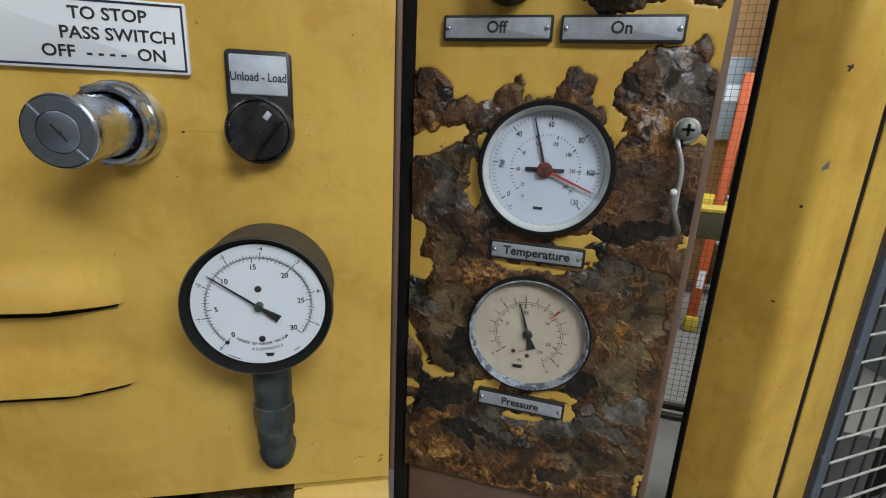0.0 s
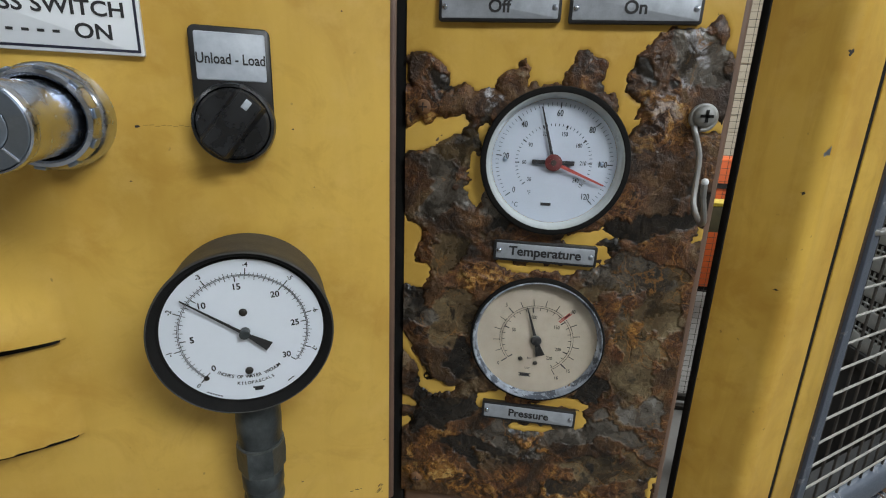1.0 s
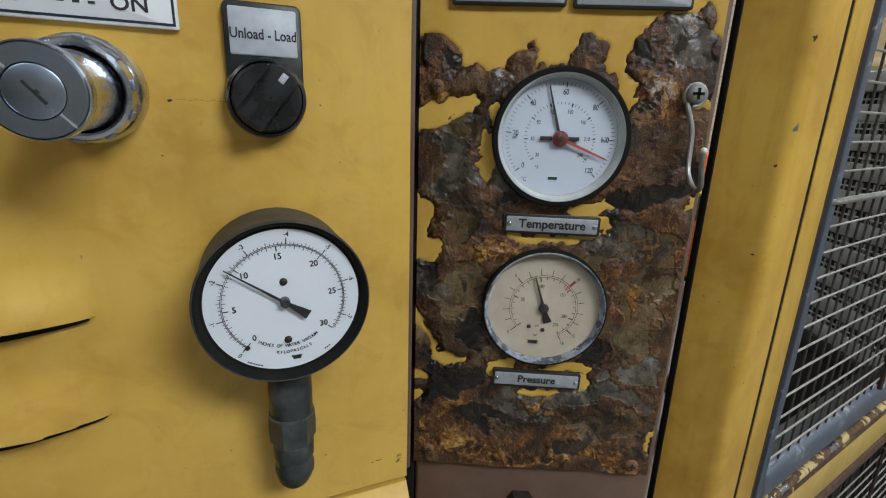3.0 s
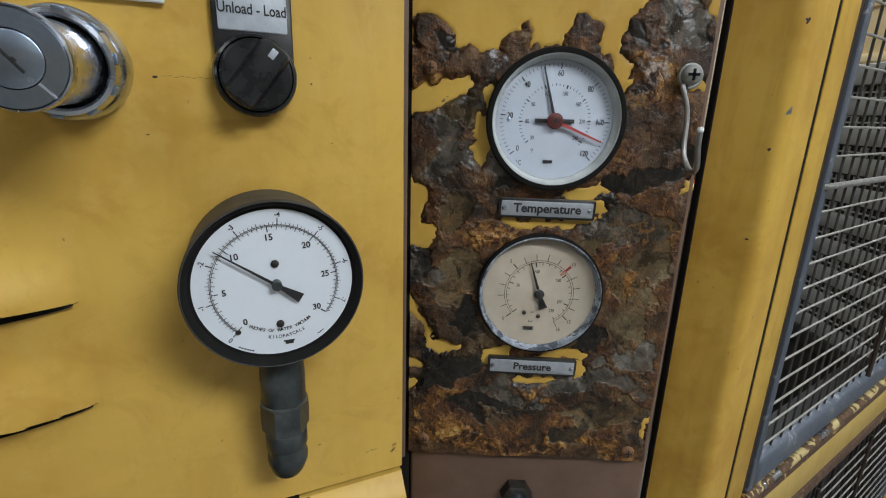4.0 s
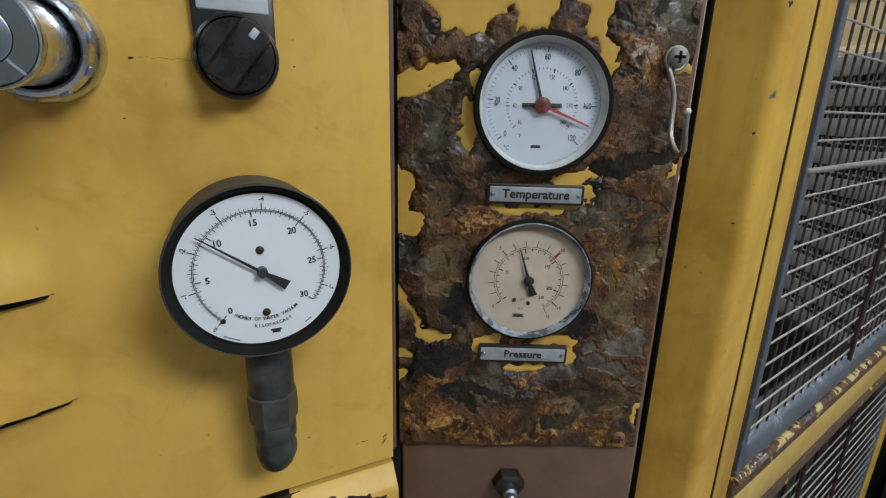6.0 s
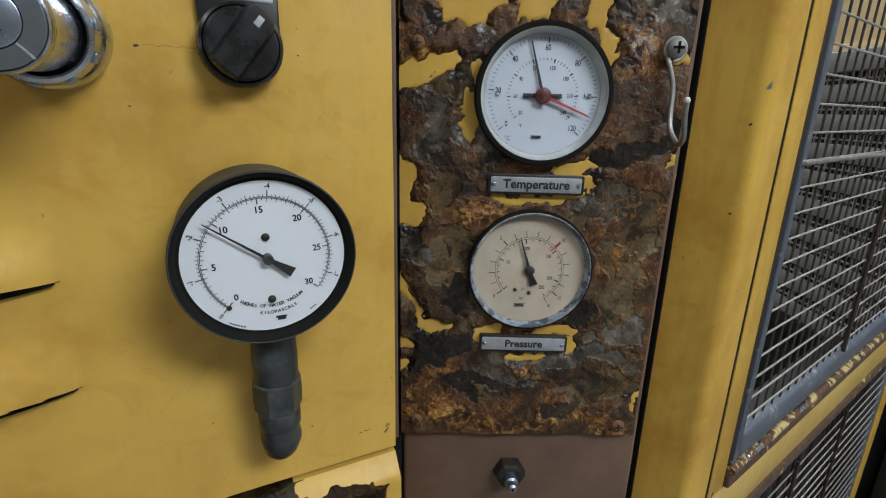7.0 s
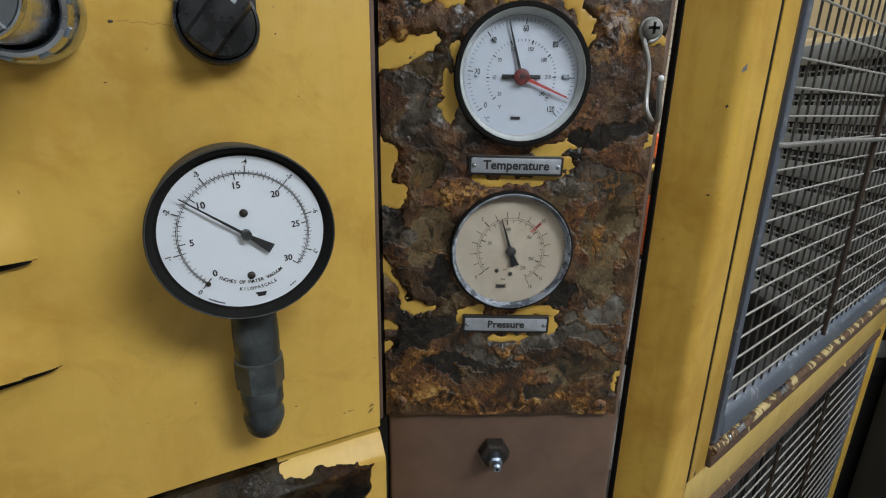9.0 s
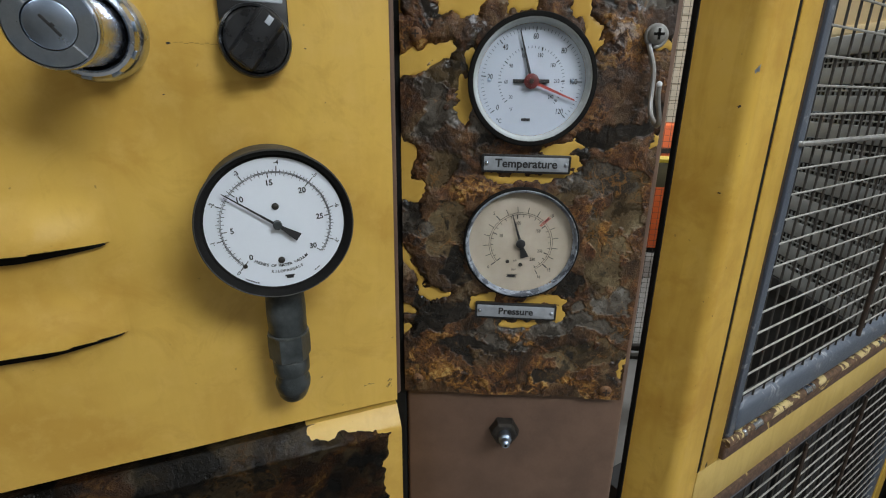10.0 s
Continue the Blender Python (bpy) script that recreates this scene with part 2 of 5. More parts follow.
WORN_EDGE = plain("worn_fitting_edge", (0.16, 0.172, 0.17), (0.03, 0.035, 0.035), 0.4, 0.4, 90, 500, 0.4)
SCUFF = plain("scuffed_grime", (0.14, 0.10, 0.035), (0.07, 0.055, 0.03), 0.7, 0, 200, 700, 0.2)
SILL_CHIP = chipped("chipped_sill", (0.095, 0.054, 0.035), (0.56, 0.40, 0.14), 20, 0.385, 0.45)
SILL_EDGE = chipped("worn_sill_edge", (0.11, 0.062, 0.035), (0.60, 0.47, 0.22), 34, 0.475, 0.30)
WIRE = plain("galvanised_wire", (0.58, 0.57, 0.54), (0.36, 0.35, 0.33), 0.45, 0.7, 90, 400, 0.2)
WIRE_DARK = plain("dark_wire", (0.045, 0.042, 0.038), (0.09, 0.08, 0.07), 0.65, 0.4, 90, 400, 0.2)
ROD_RUST = plain("rusty_rod", (0.030, 0.022, 0.017), (0.065, 0.040, 0.026), 0.75, 0.2, 120, 400, 0.5)
TRAY = plain("grey_tray", (0.50, 0.52, 0.52), (0.36, 0.38, 0.39), 0.6, 0, 14, 200, 0.1)
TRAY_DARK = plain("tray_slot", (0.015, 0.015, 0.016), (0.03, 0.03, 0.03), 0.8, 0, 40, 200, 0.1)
CONCRETE = plain("concrete", (0.19, 0.18, 0.165), (0.12, 0.115, 0.105), 0.8, 0, 1.6, 60, 0.3, 0.002)
BLOCK = plain("beige_block", (0.58, 0.50, 0.38), (0.48, 0.41, 0.31), 0.8, 0, 2.0, 60, 0.3, 0.002)
CEIL = plain("ceiling_paint", (0.66, 0.66, 0.64), (0.58, 0.58, 0.57), 0.8, 0, 1.0, 40, 0.1)
CRATE = plain("pale_plywood", (0.82, 0.64, 0.36), (0.74, 0.55, 0.29), 0.6, 0, 6, 120, 0.2)
WOOD = plain("plywood", (0.52, 0.30, 0.12), (0.40, 0.21, 0.08), 0.6, 0, 6, 120, 0.2)
ORANGE = plain("orange_paint", (0.68, 0.125, 0.022), (0.56, 0.10, 0.02), 0.5, 0, 6, 200, 0.1)
SAFETY = plain("safety_yellow", (0.66, 0.48, 0.04), (0.5, 0.36, 0.03), 0.5, 0, 30, 200, 0.1)
OLIVE = plain("dirty_beam", (0.070, 0.058, 0.028), (0.12, 0.10, 0.045), 0.7, 0, 20, 200, 0.3)
BOX_GREY = plain("cabinet_grey", (0.22, 0.26, 0.29), (0.27, 0.31, 0.34), 0.5, 0, 10, 200, 0.1)
FOIL = plain("foil_lagging", (0.62, 0.64, 0.66), (0.40, 0.41, 0.43), 0.3, 0.9, 25, 120, 0.6, 0.004)
RED_LENS = plain("red_lens", (0.30, 0.012, 0.012), (0.22, 0.01, 0.01), 0.25, 0, 60, 300, 0.03)
GREEN_LENS = plain("green_lens", (0.005, 0.09, 0.06), (0.004, 0.06, 0.04), 0.25, 0, 60, 300, 0.03)


def glass_material():
    m, nt, b = nodes_of("clear_glass")
    b.inputs["Base Color"].default_value = (0.97, 0.98, 0.98, 1)
    b.inputs["Roughness"].default_value = 0.02
    b.inputs["IOR"].default_value = 1.12
    b.inputs["Transmission Weight"].default_value = 1.0
    return m


RUBBER.node_tree.nodes["Principled BSDF"].inputs["Specular IOR Level"].default_value = 0.15
GLASS = glass_material()


def glow_material(name, colour, strength):
    m, nt, b = nodes_of(name)
    b.inputs["Base Color"].default_value = (0.8, 0.8, 0.8, 1)
    b.inputs["Emission Color"].default_value = (*colour, 1)
    b.inputs["Emission Strength"].default_value = strength
    return m


TUBE_GLOW = glow_material("lamp_diffuser", (0.95, 0.98, 1.0), 2.5)


# ---- building helpers ----
def thing(name, m, label, category, group="", kind=""):
    ob = new(name)
    ob.empty_display_size = 0.02
    ob.matrix_world = m
    return tagged(ob, label, category, group, kind)


def mesh_from(name, bm, material, angle=35):
    me = bpy.data.meshes.new(name)
    bmesh.ops.recalc_face_normals(bm, faces=bm.faces)
    bm.to_mesh(me)
    bm.free()
    me.materials.append(material)
    me.shade_smooth()
    me.set_sharp_from_angle(angle=radians(angle))
    return me


def part(name, bm, material, parent, label="", angle=35):
    ob = new(name, mesh_from(name, bm, material, angle) if isinstance(bm, bmesh.types.BMesh) else bm)
    ob.parent = parent
    return tagged(ob, label)


def solo(name, bm, material, m, label, category, group="", kind="", angle=35):
    ob = new(name, mesh_from(name, bm, material, angle))
    ob.matrix_world = m
    return tagged(ob, label, category, group, kind)


def box(bm, x0, x1, y0, y1, z0, z1, bevel=0.0, seg=2):
    r = bmesh.ops.create_cube(bm, size=1.0, matrix=Matrix.Translation(((x0 + x1) / 2, (y0 + y1) / 2, (z0 + z1) / 2)) @ Matrix.Diagonal((x1 - x0, y1 - y0, z1 - z0, 1)))
    if bevel:
        es = {e for v in r["verts"] for e in v.link_edges}
        bmesh.ops.bevel(bm, geom=list(es), offset=bevel, segments=seg, profile=0.5, affect="EDGES")


def lathe(bm, prof, n=48, m=Matrix()):
    """Surface of revolution round the y axis; prof: (radius, y)."""
    rings = []
    for r, y in prof:
        if r < 1e-6:
            rings.append([bm.verts.new(m @ Vector((0, y, 0)))])
        else:
            rings.append([bm.verts.new(m @ Vector((r * math.cos(k * math.tau / n), y, r * math.sin(k * math.tau / n)))) for k in range(n)])
    for a, b in zip(rings, rings[1:]):
        for k in range(n):
            q = [a[k % len(a)], a[(k + 1) % len(a)], b[(k + 1) % len(b)], b[k % len(b)]]
            q = list(dict.fromkeys(q))
            if len(q) > 2:
                bm.faces.new(q)


def tube(bm, pts, r, n=10, smooth=0):
    """A round wire along pts; smooth: how many points to put between two by a Catmull-Rom curve."""
    pts = [Vector(p) for p in pts]
    if smooth:
        ext = [pts[0] * 2 - pts[1], *pts, pts[-1] * 2 - pts[-2]]
        out = []
        for i in range(1, len(ext) - 2):
            p0, p1, p2, p3 = ext[i - 1:i + 3]
            for k in range(smooth):
                t = k / smooth
                out.append(0.5 * (2 * p1 + (p2 - p0) * t + (2 * p0 - 5 * p1 + 4 * p2 - p3) * t * t + (3 * p1 - p0 - 3 * p2 + p3) * t ** 3))
        pts = out + [pts[-1]]
    side = None
    rings = []
    for i, p in enumerate(pts):
        d = (pts[min(i + 1, len(pts) - 1)] - pts[max(i - 1, 0)]).normalized()
        if side is None:
            side = d.orthogonal().normalized()
        side = (side - d * side.dot(d)).normalized()
        up = d.cross(side)
        rings.append([bm.verts.new(p + (side * math.cos(k * math.tau / n) + up * math.sin(k * math.tau / n)) * r) for k in range(n)])
    for a, b in zip(rings, rings[1:]):
        for k in range(n):
            bm.faces.new((a[k], a[(k + 1) % n], b[(k + 1) % n], b[k]))
    bm.faces.new(rings[0])
    bm.faces.new(rings[-1])


def plate(bm, cx, cz, w, h, y_front, y_back, corner=0.002, seg=4):
    """A flat plate with rounded corners, its face to -y."""
    pts = []
    for sx, sz, a0 in ((1, 1, 0), (-1, 1, 90), (-1, -1, 180), (1, -1, 270)):
        for k in range(seg + 1):
            a = radians(a0 + 90 * k / seg)
            pts.append((cx + sx * (w / 2 - corner) + corner * math.cos(a), cz + sz * (h / 2 - corner) + corner * math.sin(a)))
    e = min(0.0006, corner * 0.4)
    rows = []
    for y, s in ((y_back, 1.0), (y_front + e, 1.0), (y_front, 1 - 2 * e / min(w, h))):
        rows.append([bm.verts.new((cx + (x - cx) * s, y, cz + (z - cz) * s)) for x, z in pts])
    for a, b in zip(rows, rows[1:]):
        for k in range(len(a)):
            bm.faces.new((a[k], a[(k + 1) % len(a)], b[(k + 1) % len(a)], b[k]))
    bm.faces.new(rows[-1])
    bm.faces.new(rows[0])


def lettering(bm, text, size, m, squeeze=1.0, bold=0.0, align="CENTER"):
    """Adds flat letters, in the plane x-z facing -y, centred on m."""
    cu = bpy.data.curves.new("letters", "FONT")
    cu.body, cu.size, cu.align_x, cu.align_y, cu.offset, cu.resolution_u = text, size, align, "CENTER", bold, 3
    ob = bpy.data.objects.new("letters", cu)
    scene.collection.objects.link(ob)
    bpy.context.view_layer.update()
    me = bpy.data.meshes.new_from_object(ob.evaluated_get(bpy.context.evaluated_depsgraph_get()))
    me.transform(m @ pose(0, 0, 0, 90) @ Matrix.Diagonal((squeeze, 1, 1, 1)))
    bm.from_mesh(me)
    bpy.data.objects.remove(ob)
    bpy.data.curves.remove(cu)
    bpy.data.meshes.remove(me)


def bar(bm, a, b, w, y):
    """A thin flat stroke from a to b (x, z) at depth y, facing -y."""
    a, b = Vector((a[0], y, a[1])), Vector((b[0], y, b[1]))
    s = (b - a).cross(Vector((0, 1, 0))).normalized() * w / 2
    bm.faces.new([bm.verts.new(p) for p in (a - s, b - s, b + s, a + s)])


def polar(r, deg):
    """Point on a dial: degrees clockwise from the top."""
    return (r * math.sin(radians(deg)), r * math.cos(radians(deg)))


def heightfield(bm_name, xs, zs, depth, material, parent, label="", skirt=0.0):
    """A sheet in the x-z plane; depth(X, Z) gives how far it stands out towards -y."""
    X, Z = np.meshgrid(xs, zs)
    Y = -depth(X, Z)
    nx, nz = len(xs), len(zs)
    verts = np.stack([X, Y, Z], -1).reshape(-1, 3)
    i = np.arange(nx * nz).reshape(nz, nx)
    faces = np.stack([i[:-1, :-1], i[:-1, 1:], i[1:, 1:], i[1:, :-1]], -1).reshape(-1, 4)
    verts, faces = verts.tolist(), faces.tolist()
    if skirt:
        rim = list(i[0]) + list(i[1:, -1]) + list(i[-1, -2::-1]) + list(i[-2:0:-1, 0])
        base = len(verts)
        verts += [(verts[k][0], skirt, verts[k][2]) for k in rim]
        n = len(rim)
        faces += [(int(rim[(k + 1) % n]), int(rim[k]), base + k, base + (k + 1) % n) for k in range(n)]
        faces.append(tuple(base + k for k in range(n))[::-1])
    me = bpy.data.meshes.new(bm_name)
    me.from_pydata(verts, [], faces)
    me.materials.append(material)
    me.shade_smooth()
    me.set_sharp_from_angle(angle=radians(50))
    ob = new(bm_name, me)
    ob.parent = parent
    return tagged(ob, label)


def value_noise(X, Z, scale, seed):
    """Smooth lattice noise, about -1 to 1."""
    r = np.random.RandomState(seed)
    g = r.uniform(-1, 1, (256, 256))
    x, z = X * scale + 50.3, Z * scale + 20.7
    i, j = np.floor(x).astype(int), np.floor(z).astype(int)
    fx, fz = x - i, z - j
    fx, fz = fx * fx * (3 - 2 * fx), fz * fz * (3 - 2 * fz)
    a, b = g[i % 256, j % 256], g[(i + 1) % 256, j % 256]
    c, d = g[i % 256, (j + 1) % 256], g[(i + 1) % 256, (j + 1) % 256]
    return (a * (1 - fx) + b * fx) * (1 - fz) + (c * (1 - fx) + d * fx) * fz


def fractal(X, Z, scale, seed, octaves=5, gain=0.55):
    t, amp = 0, 1.0
    for k in range(octaves):
        t = t + amp * value_noise(X, Z, scale * 2 ** k, seed + k)
        amp *= gain
    return t


def screw_head(bm, x, z, r, y, h, slot=True):
    """A domed pan head with a cross recess."""
    m = Matrix.Translation((x, y, z))
    lathe(bm, [(0.0, -h), (r * 0.45, -h * 0.96), (r * 0.8, -h * 0.7), (r, -h * 0.2), (r, 0.001)], 20, m)

# ---- the hall ----
HX0, HX1, HY0, HY1, HZ = -7.0, 8.0, -8.0, 6.0, 5.0


def slab(name, x0, x1, y0, y1, z0, z1, material, label):
    bm = bmesh.new()
    box(bm, x0, x1, y0, y1, z0, z1)
    return solo(name, bm, material, Matrix(), label, name.split("_")[0], kind="structure")


slab("floor", HX0, HX1, HY0, HY1, -0.2, 0.0, CONCRETE, "worn grey concrete hall floor")
slab("ceiling", HX0, HX1, HY0, HY1, HZ, HZ + 0.2, CEIL, "pale painted hall ceiling")
slab("wall_south", HX0, HX1, HY0 - 0.2, HY0, 0, HZ, BLOCK, "plain beige block wall of the hall")
slab("wall_west", HX0 - 0.2, HX0, HY0, HY1, 0, HZ, BLOCK, "plain beige block wall of the hall")
slab("wall_east", HX1, HX1 + 0.2, HY0, HY1, 0, HZ, BLOCK, "plain beige block wall of the hall")
north = slab("wall_north", HX0, HX1, HY1, HY1 + 0.2, 0, HZ, BLOCK, "beige block wall behind the machine")


def ceiling_light(x, y, z, power):
    t = thing("ceiling_light", Matrix.Translation((x, y, z)), "long white fluorescent fitting hung under the ceiling", "ceiling light", "hall lights")
    bm = bmesh.new()
    box(bm, -0.72, 0.72, -0.34, 0.34, 0.03, 0.11, 0.01)
    part("housing", bm, CEIL, t)
    bm = bmesh.new()
    box(bm, -0.69, 0.69, -0.31, 0.31, 0.005, 0.029, 0.004)
    part("diffuser", bm, TUBE_GLOW, t, "glowing white diffuser")
    for sx in (-0.5, 0.5):
        bm = bmesh.new()
        tube(bm, [(sx, 0, 0.11), (sx, 0, HZ - z)], 0.006, 6)
        part("hanger", bm, ZINC, t)
    lamp = new("lamp_light", bpy.data.lights.new("lamp_light", "AREA"))
    lamp.data.shape, lamp.data.size, lamp.data.size_y, lamp.data.energy, lamp.data.color = "RECTANGLE", 1.36, 0.60, power, (0.90, 0.965, 1.0)
    lamp.location = (x, y, z - 0.01)


for spec in LAMPS:
    ceiling_light(*spec)

# ---- rusty gauge panel on the brown column ----
column = thing("machine_column", Matrix(), "brown primed steel column carrying the rusty gauge panel", "column")
bm = bmesh.new()
box(bm, -0.1125, 0.1225, 0.004, 0.075, 0.0, 2.2, 0.005, 3)
part("column_box", bm, BROWN, column)
bm = bmesh.new()
lathe(bm, [(0.0, -0.010), (0.0118, -0.010), (0.0150, -0.0085), (0.0165, -0.0), (0.0165, 0.005)], 6, Matrix.Translation((-0.0040, 0.003, 0.9545)))
part("hex_nut", bm, DARK_STEEL, column, "dark rusted hexagon nut", 20)
bm = bmesh.new()
lathe(bm, [(0.0, -0.027), (0.0030, -0.027), (0.0046, -0.025), (0.0046, -0.020), (0.0068, -0.018), (0.0068, -0.010), (0.0068, 0.0)], 20, Matrix.Translation((-0.0040, 0.003, 0.9545)))
bolt = part("stud", bm, STEEL, column, "grey steel stud with a drilled tip")
bm = bmesh.new()
lathe(bm, [(0.0, -0.0272), (0.0016, -0.0272)], 12, Matrix.Translation((-0.0040, 0.003, 0.9545)))
part("stud_hole", bm, RUBBER, bolt)

# full-height black filler: seal, and stand-in for the shade in the gap
bm = bmesh.new()
box(bm, -0.1265, -0.1130, 0.001, 0.070, 0.0, 2.2, 0.001)
part("seal_gap_filler", bm, RUBBER, column, "black rubber seal that also fills the dark gap beside the door")

PX0, PX1, PZ0, PZ1 = -0.1135, 0.1155, 1.0025, 1.560
panel = thing("gauge_panel", Matrix(), "yellow steel gauge panel eaten away by thick flaking rust", "panel")


def ell(X, Z, cx, cz, rx, rz, tilt=0.0):
    """Signed field of an ellipse in metres: positive inside."""
    c, s = math.cos(radians(tilt)), math.sin(radians(tilt))
    u, v = (X - cx) * c + (Z - cz) * s, -(X - cx) * s + (Z - cz) * c
    return (1 - np.sqrt((u / rx) ** 2 + (v / rz) ** 2)) * min(rx, rz)


def rust_extent(X, Z):
    """Positive where rust has eaten the paint, negative where paint is left, in metres from the edge."""
    wx = X + 0.0045 * fractal(X, Z, 60, 3, 4) + 0.0020 * fractal(X, Z, 160, 13, 4)
    wz = Z + 0.0045 * fractal(X, Z, 60, 7, 4) + 0.0020 * fractal(X, Z, 160, 17, 4)
    f = 1.374 - wz
    for b in ((-0.099, 1.380, 0.017, 0.016, 0), (-0.033, 1.374, 0.012, 0.012, 20), (0.016, 1.380, 0.014, 0.015, 0), (0.085, 1.375, 0.036, 0.040, 15), (0.098, 1.400, 0.012, 0.026, -12),
              (0.052, 1.476, 0.054, 0.040, 10), (0.100, 1.470, 0.03, 0.03, 0)):
        f = np.maximum(f, ell(wx, wz, *b))
    for b in ((-0.088, 1.340, 0.020, 0.009, 12), (-0.108, 1.331, 0.016, 0.009, 0), (-0.109, 1.243, 0.008, 0.024, 0), (-0.106, 1.222, 0.013, 0.011, 0), (-0.109, 1.152, 0.005, 0.014, 8),
              (-0.099, 1.133, 0.0042, 0.020, 26), (-0.082, 1.115, 0.016, 0.0052, 6), (-0.112, 1.098, 0.009, 0.007, 0), (-0.112, 1.075, 0.005, 0.006, 0),
              (0.045, 1.362, 0.006, 0.018, -8), (-0.056, 1.303, 0.007, 0.020, 8), (-0.050, 1.335, 0.006, 0.010, 20), (0.032, 1.258, 0.022, 0.008, 8), (0.040, 1.245, 0.011, 0.006, 0),
              (-0.018, 1.236, 0.020, 0.0045, 0), (0.022, 1.237, 0.020, 0.005, 0), (-0.036, 1.110, 0.014, 0.008, 10), (0.026, 1.114, 0.024, 0.007, 6), (0.004, 1.089, 0.018, 0.005, 0),
              (0.042, 1.100, 0.008, 0.009, 0), (0.111, 1.349, 0.009, 0.006, 0), (0.112, 1.270, 0.002, 0.004, 0), (0.113, 1.043, 0.004, 0.012, 0), (0.052, 1.345, 0.004, 0.008, 0)):
        f = np.minimum(f, -ell(wx, wz, *b))
    return f


def wells(X, Z, h):
    """Sinks the sheet behind the two gauges."""
    for cz, r in ((1.3186, 0.0500), (1.1722, 0.0495)):
        h = np.where(X ** 2 + (Z - cz) ** 2 < r * r, -0.0020, h)
    return h


def paint_depth(X, Z):
    f = rust_extent(X, Z)
    curl = np.clip(1 + f / 0.004, 0, 1) * (f < 0) * 0.0006 * (0.4 + 0.6 * value_noise(X, Z, 70, 41))
    return wells(X, Z, 0.0004 * fractal(X, Z, 18, 31, 2) + curl - 0.0022 * np.clip(f / 0.002, 0, 1))


def field(X, Z, blobs, seed, amp=0.014):
    """Stains of one kind: soft-edged blotches with ragged outlines, 0 to 1."""
    wx, wz = X + amp * fractal(X, Z, 28, seed, 5, 0.62), Z + amp * fractal(X, Z, 28, seed + 9, 5, 0.62)
    f = np.full(X.shape, -1.0)
    for b in blobs:
        f = np.maximum(f, ell(wx, wz, *b))
    return np.clip(0.5 + f / 0.003, 0, 1)


SLATE = ((0.094, 1.400, 0.020, 0.022, 0), (-0.060, 1.352, 0.011, 0.016, 0), (0.072, 1.228, 0.026, 0.022, 20), (-0.092, 1.300, 0.012, 0.034, 12), (-0.060, 1.300, 0.008, 0.026, 10),
         (0.055, 1.088, 0.060, 0.013, -6), (-0.020, 1.076, 0.038, 0.010, 4), (0.093, 1.120, 0.020, 0.016, 20), (0.060, 1.475, 0.05, 0.03, 0), (-0.098, 1.200, 0.010, 0.014, 0))
OLIVE_STAIN = ((0.082, 1.160, 0.024, 0.040, 0), (0.075, 1.050, 0.034, 0.014, -8), (-0.074, 1.236, 0.014, 0.024, -18), (0.092, 1.225, 0.018, 0.030, 0), (-0.070, 1.180, 0.022, 0.022, 0), (-0.072, 1.325, 0.018, 0.016, 20), (0.030, 1.222, 0.030, 0.008, 0))
PALE = ((0.070, 1.362, 0.012, 0.012, 20), (-0.058, 1.356, 0.007, 0.010, 0), (0.088, 1.398, 0.008, 0.010, 0))
BLOOM = ((0.080, 1.338, 0.032, 0.009, 0), (0.086, 1.352, 0.026, 0.008, -10), (0.0, 1.018, 0.110, 0.010, 0), (-0.060, 1.027, 0.055, 0.012, 0), (-0.045, 1.225, 0.018, 0.010, 20), (0.074, 1.186, 0.010, 0.012, 0),
         (-0.104, 1.352, 0.012, 0.020, 0), (-0.020, 1.210, 0.010, 0.008, 0), (-0.046, 1.066, 0.024, 0.004, 5), (0.002, 1.082, 0.005, 0.016, 10), (0.020, 1.066, 0.020, 0.003, -30), (0.085, 1.010, 0.022, 0.005, 0), (-0.103, 1.056, 0.008, 0.010, 0))
SOOT = ((-0.074, 1.093, 0.026, 0.022, 10), (-0.106, 1.226, 0.010, 0.032, 8), (0.074, 1.276, 0.034, 0.016, 10), (0.058, 1.258, 0.012, 0.010, 0), (-0.046, 1.056, 0.040, 0.010, 6), (0.036, 1.036, 0.012, 0.014, 0), (0.058, 1.378, 0.010, 0.016, 0),
        (-0.045, 1.262, 0.014, 0.008, 0), (-0.062, 1.142, 0.016, 0.016, 0), (0.100, 1.294, 0.010, 0.022, 0), (-0.072, 1.374, 0.012, 0.008, 0), (-0.100, 1.120, 0.010, 0.016, 0), (0.062, 1.124, 0.012, 0.012, 0))


def crust_depth(X, Z):
    f = rust_extent(X, Z)
    ridge = 1 - np.abs(fractal(X + 0.01 * fractal(X, Z, 25, 5, 3), Z, 22, 51, 3))
    flakes = np.floor(2.6 * fractal(X, Z, 17, 61, 3)) / 2.6
    curls = np.clip(1.15 - np.abs(fractal(X + 0.006 * fractal(X, Z, 40, 8, 3), Z + 0.006 * fractal(X, Z, 40, 18, 3), 34, 57, 4)) * 3, 0, 1)
    rough_zone = np.clip(field(X, Z, BLOOM, 111) + 0.25, 0, 1)
    calm = 1 - 0.75 * np.maximum(np.maximum(field(X, Z, SLATE, 101), field(X, Z, SOOT, 121)), field(X, Z, OLIVE_STAIN, 131))
    body = 0.0016 + 0.0012 * ridge + 0.0010 * flakes + 0.0016 * curls * rough_zone * calm + 0.0003 * calm * fractal(X, Z, 120, 71, 4)
    return wells(X, Z, np.clip(f / 0.0016, -1, 1) * 0.0012 + np.clip(f / 0.006, 0, 1) * body - 0.0003)


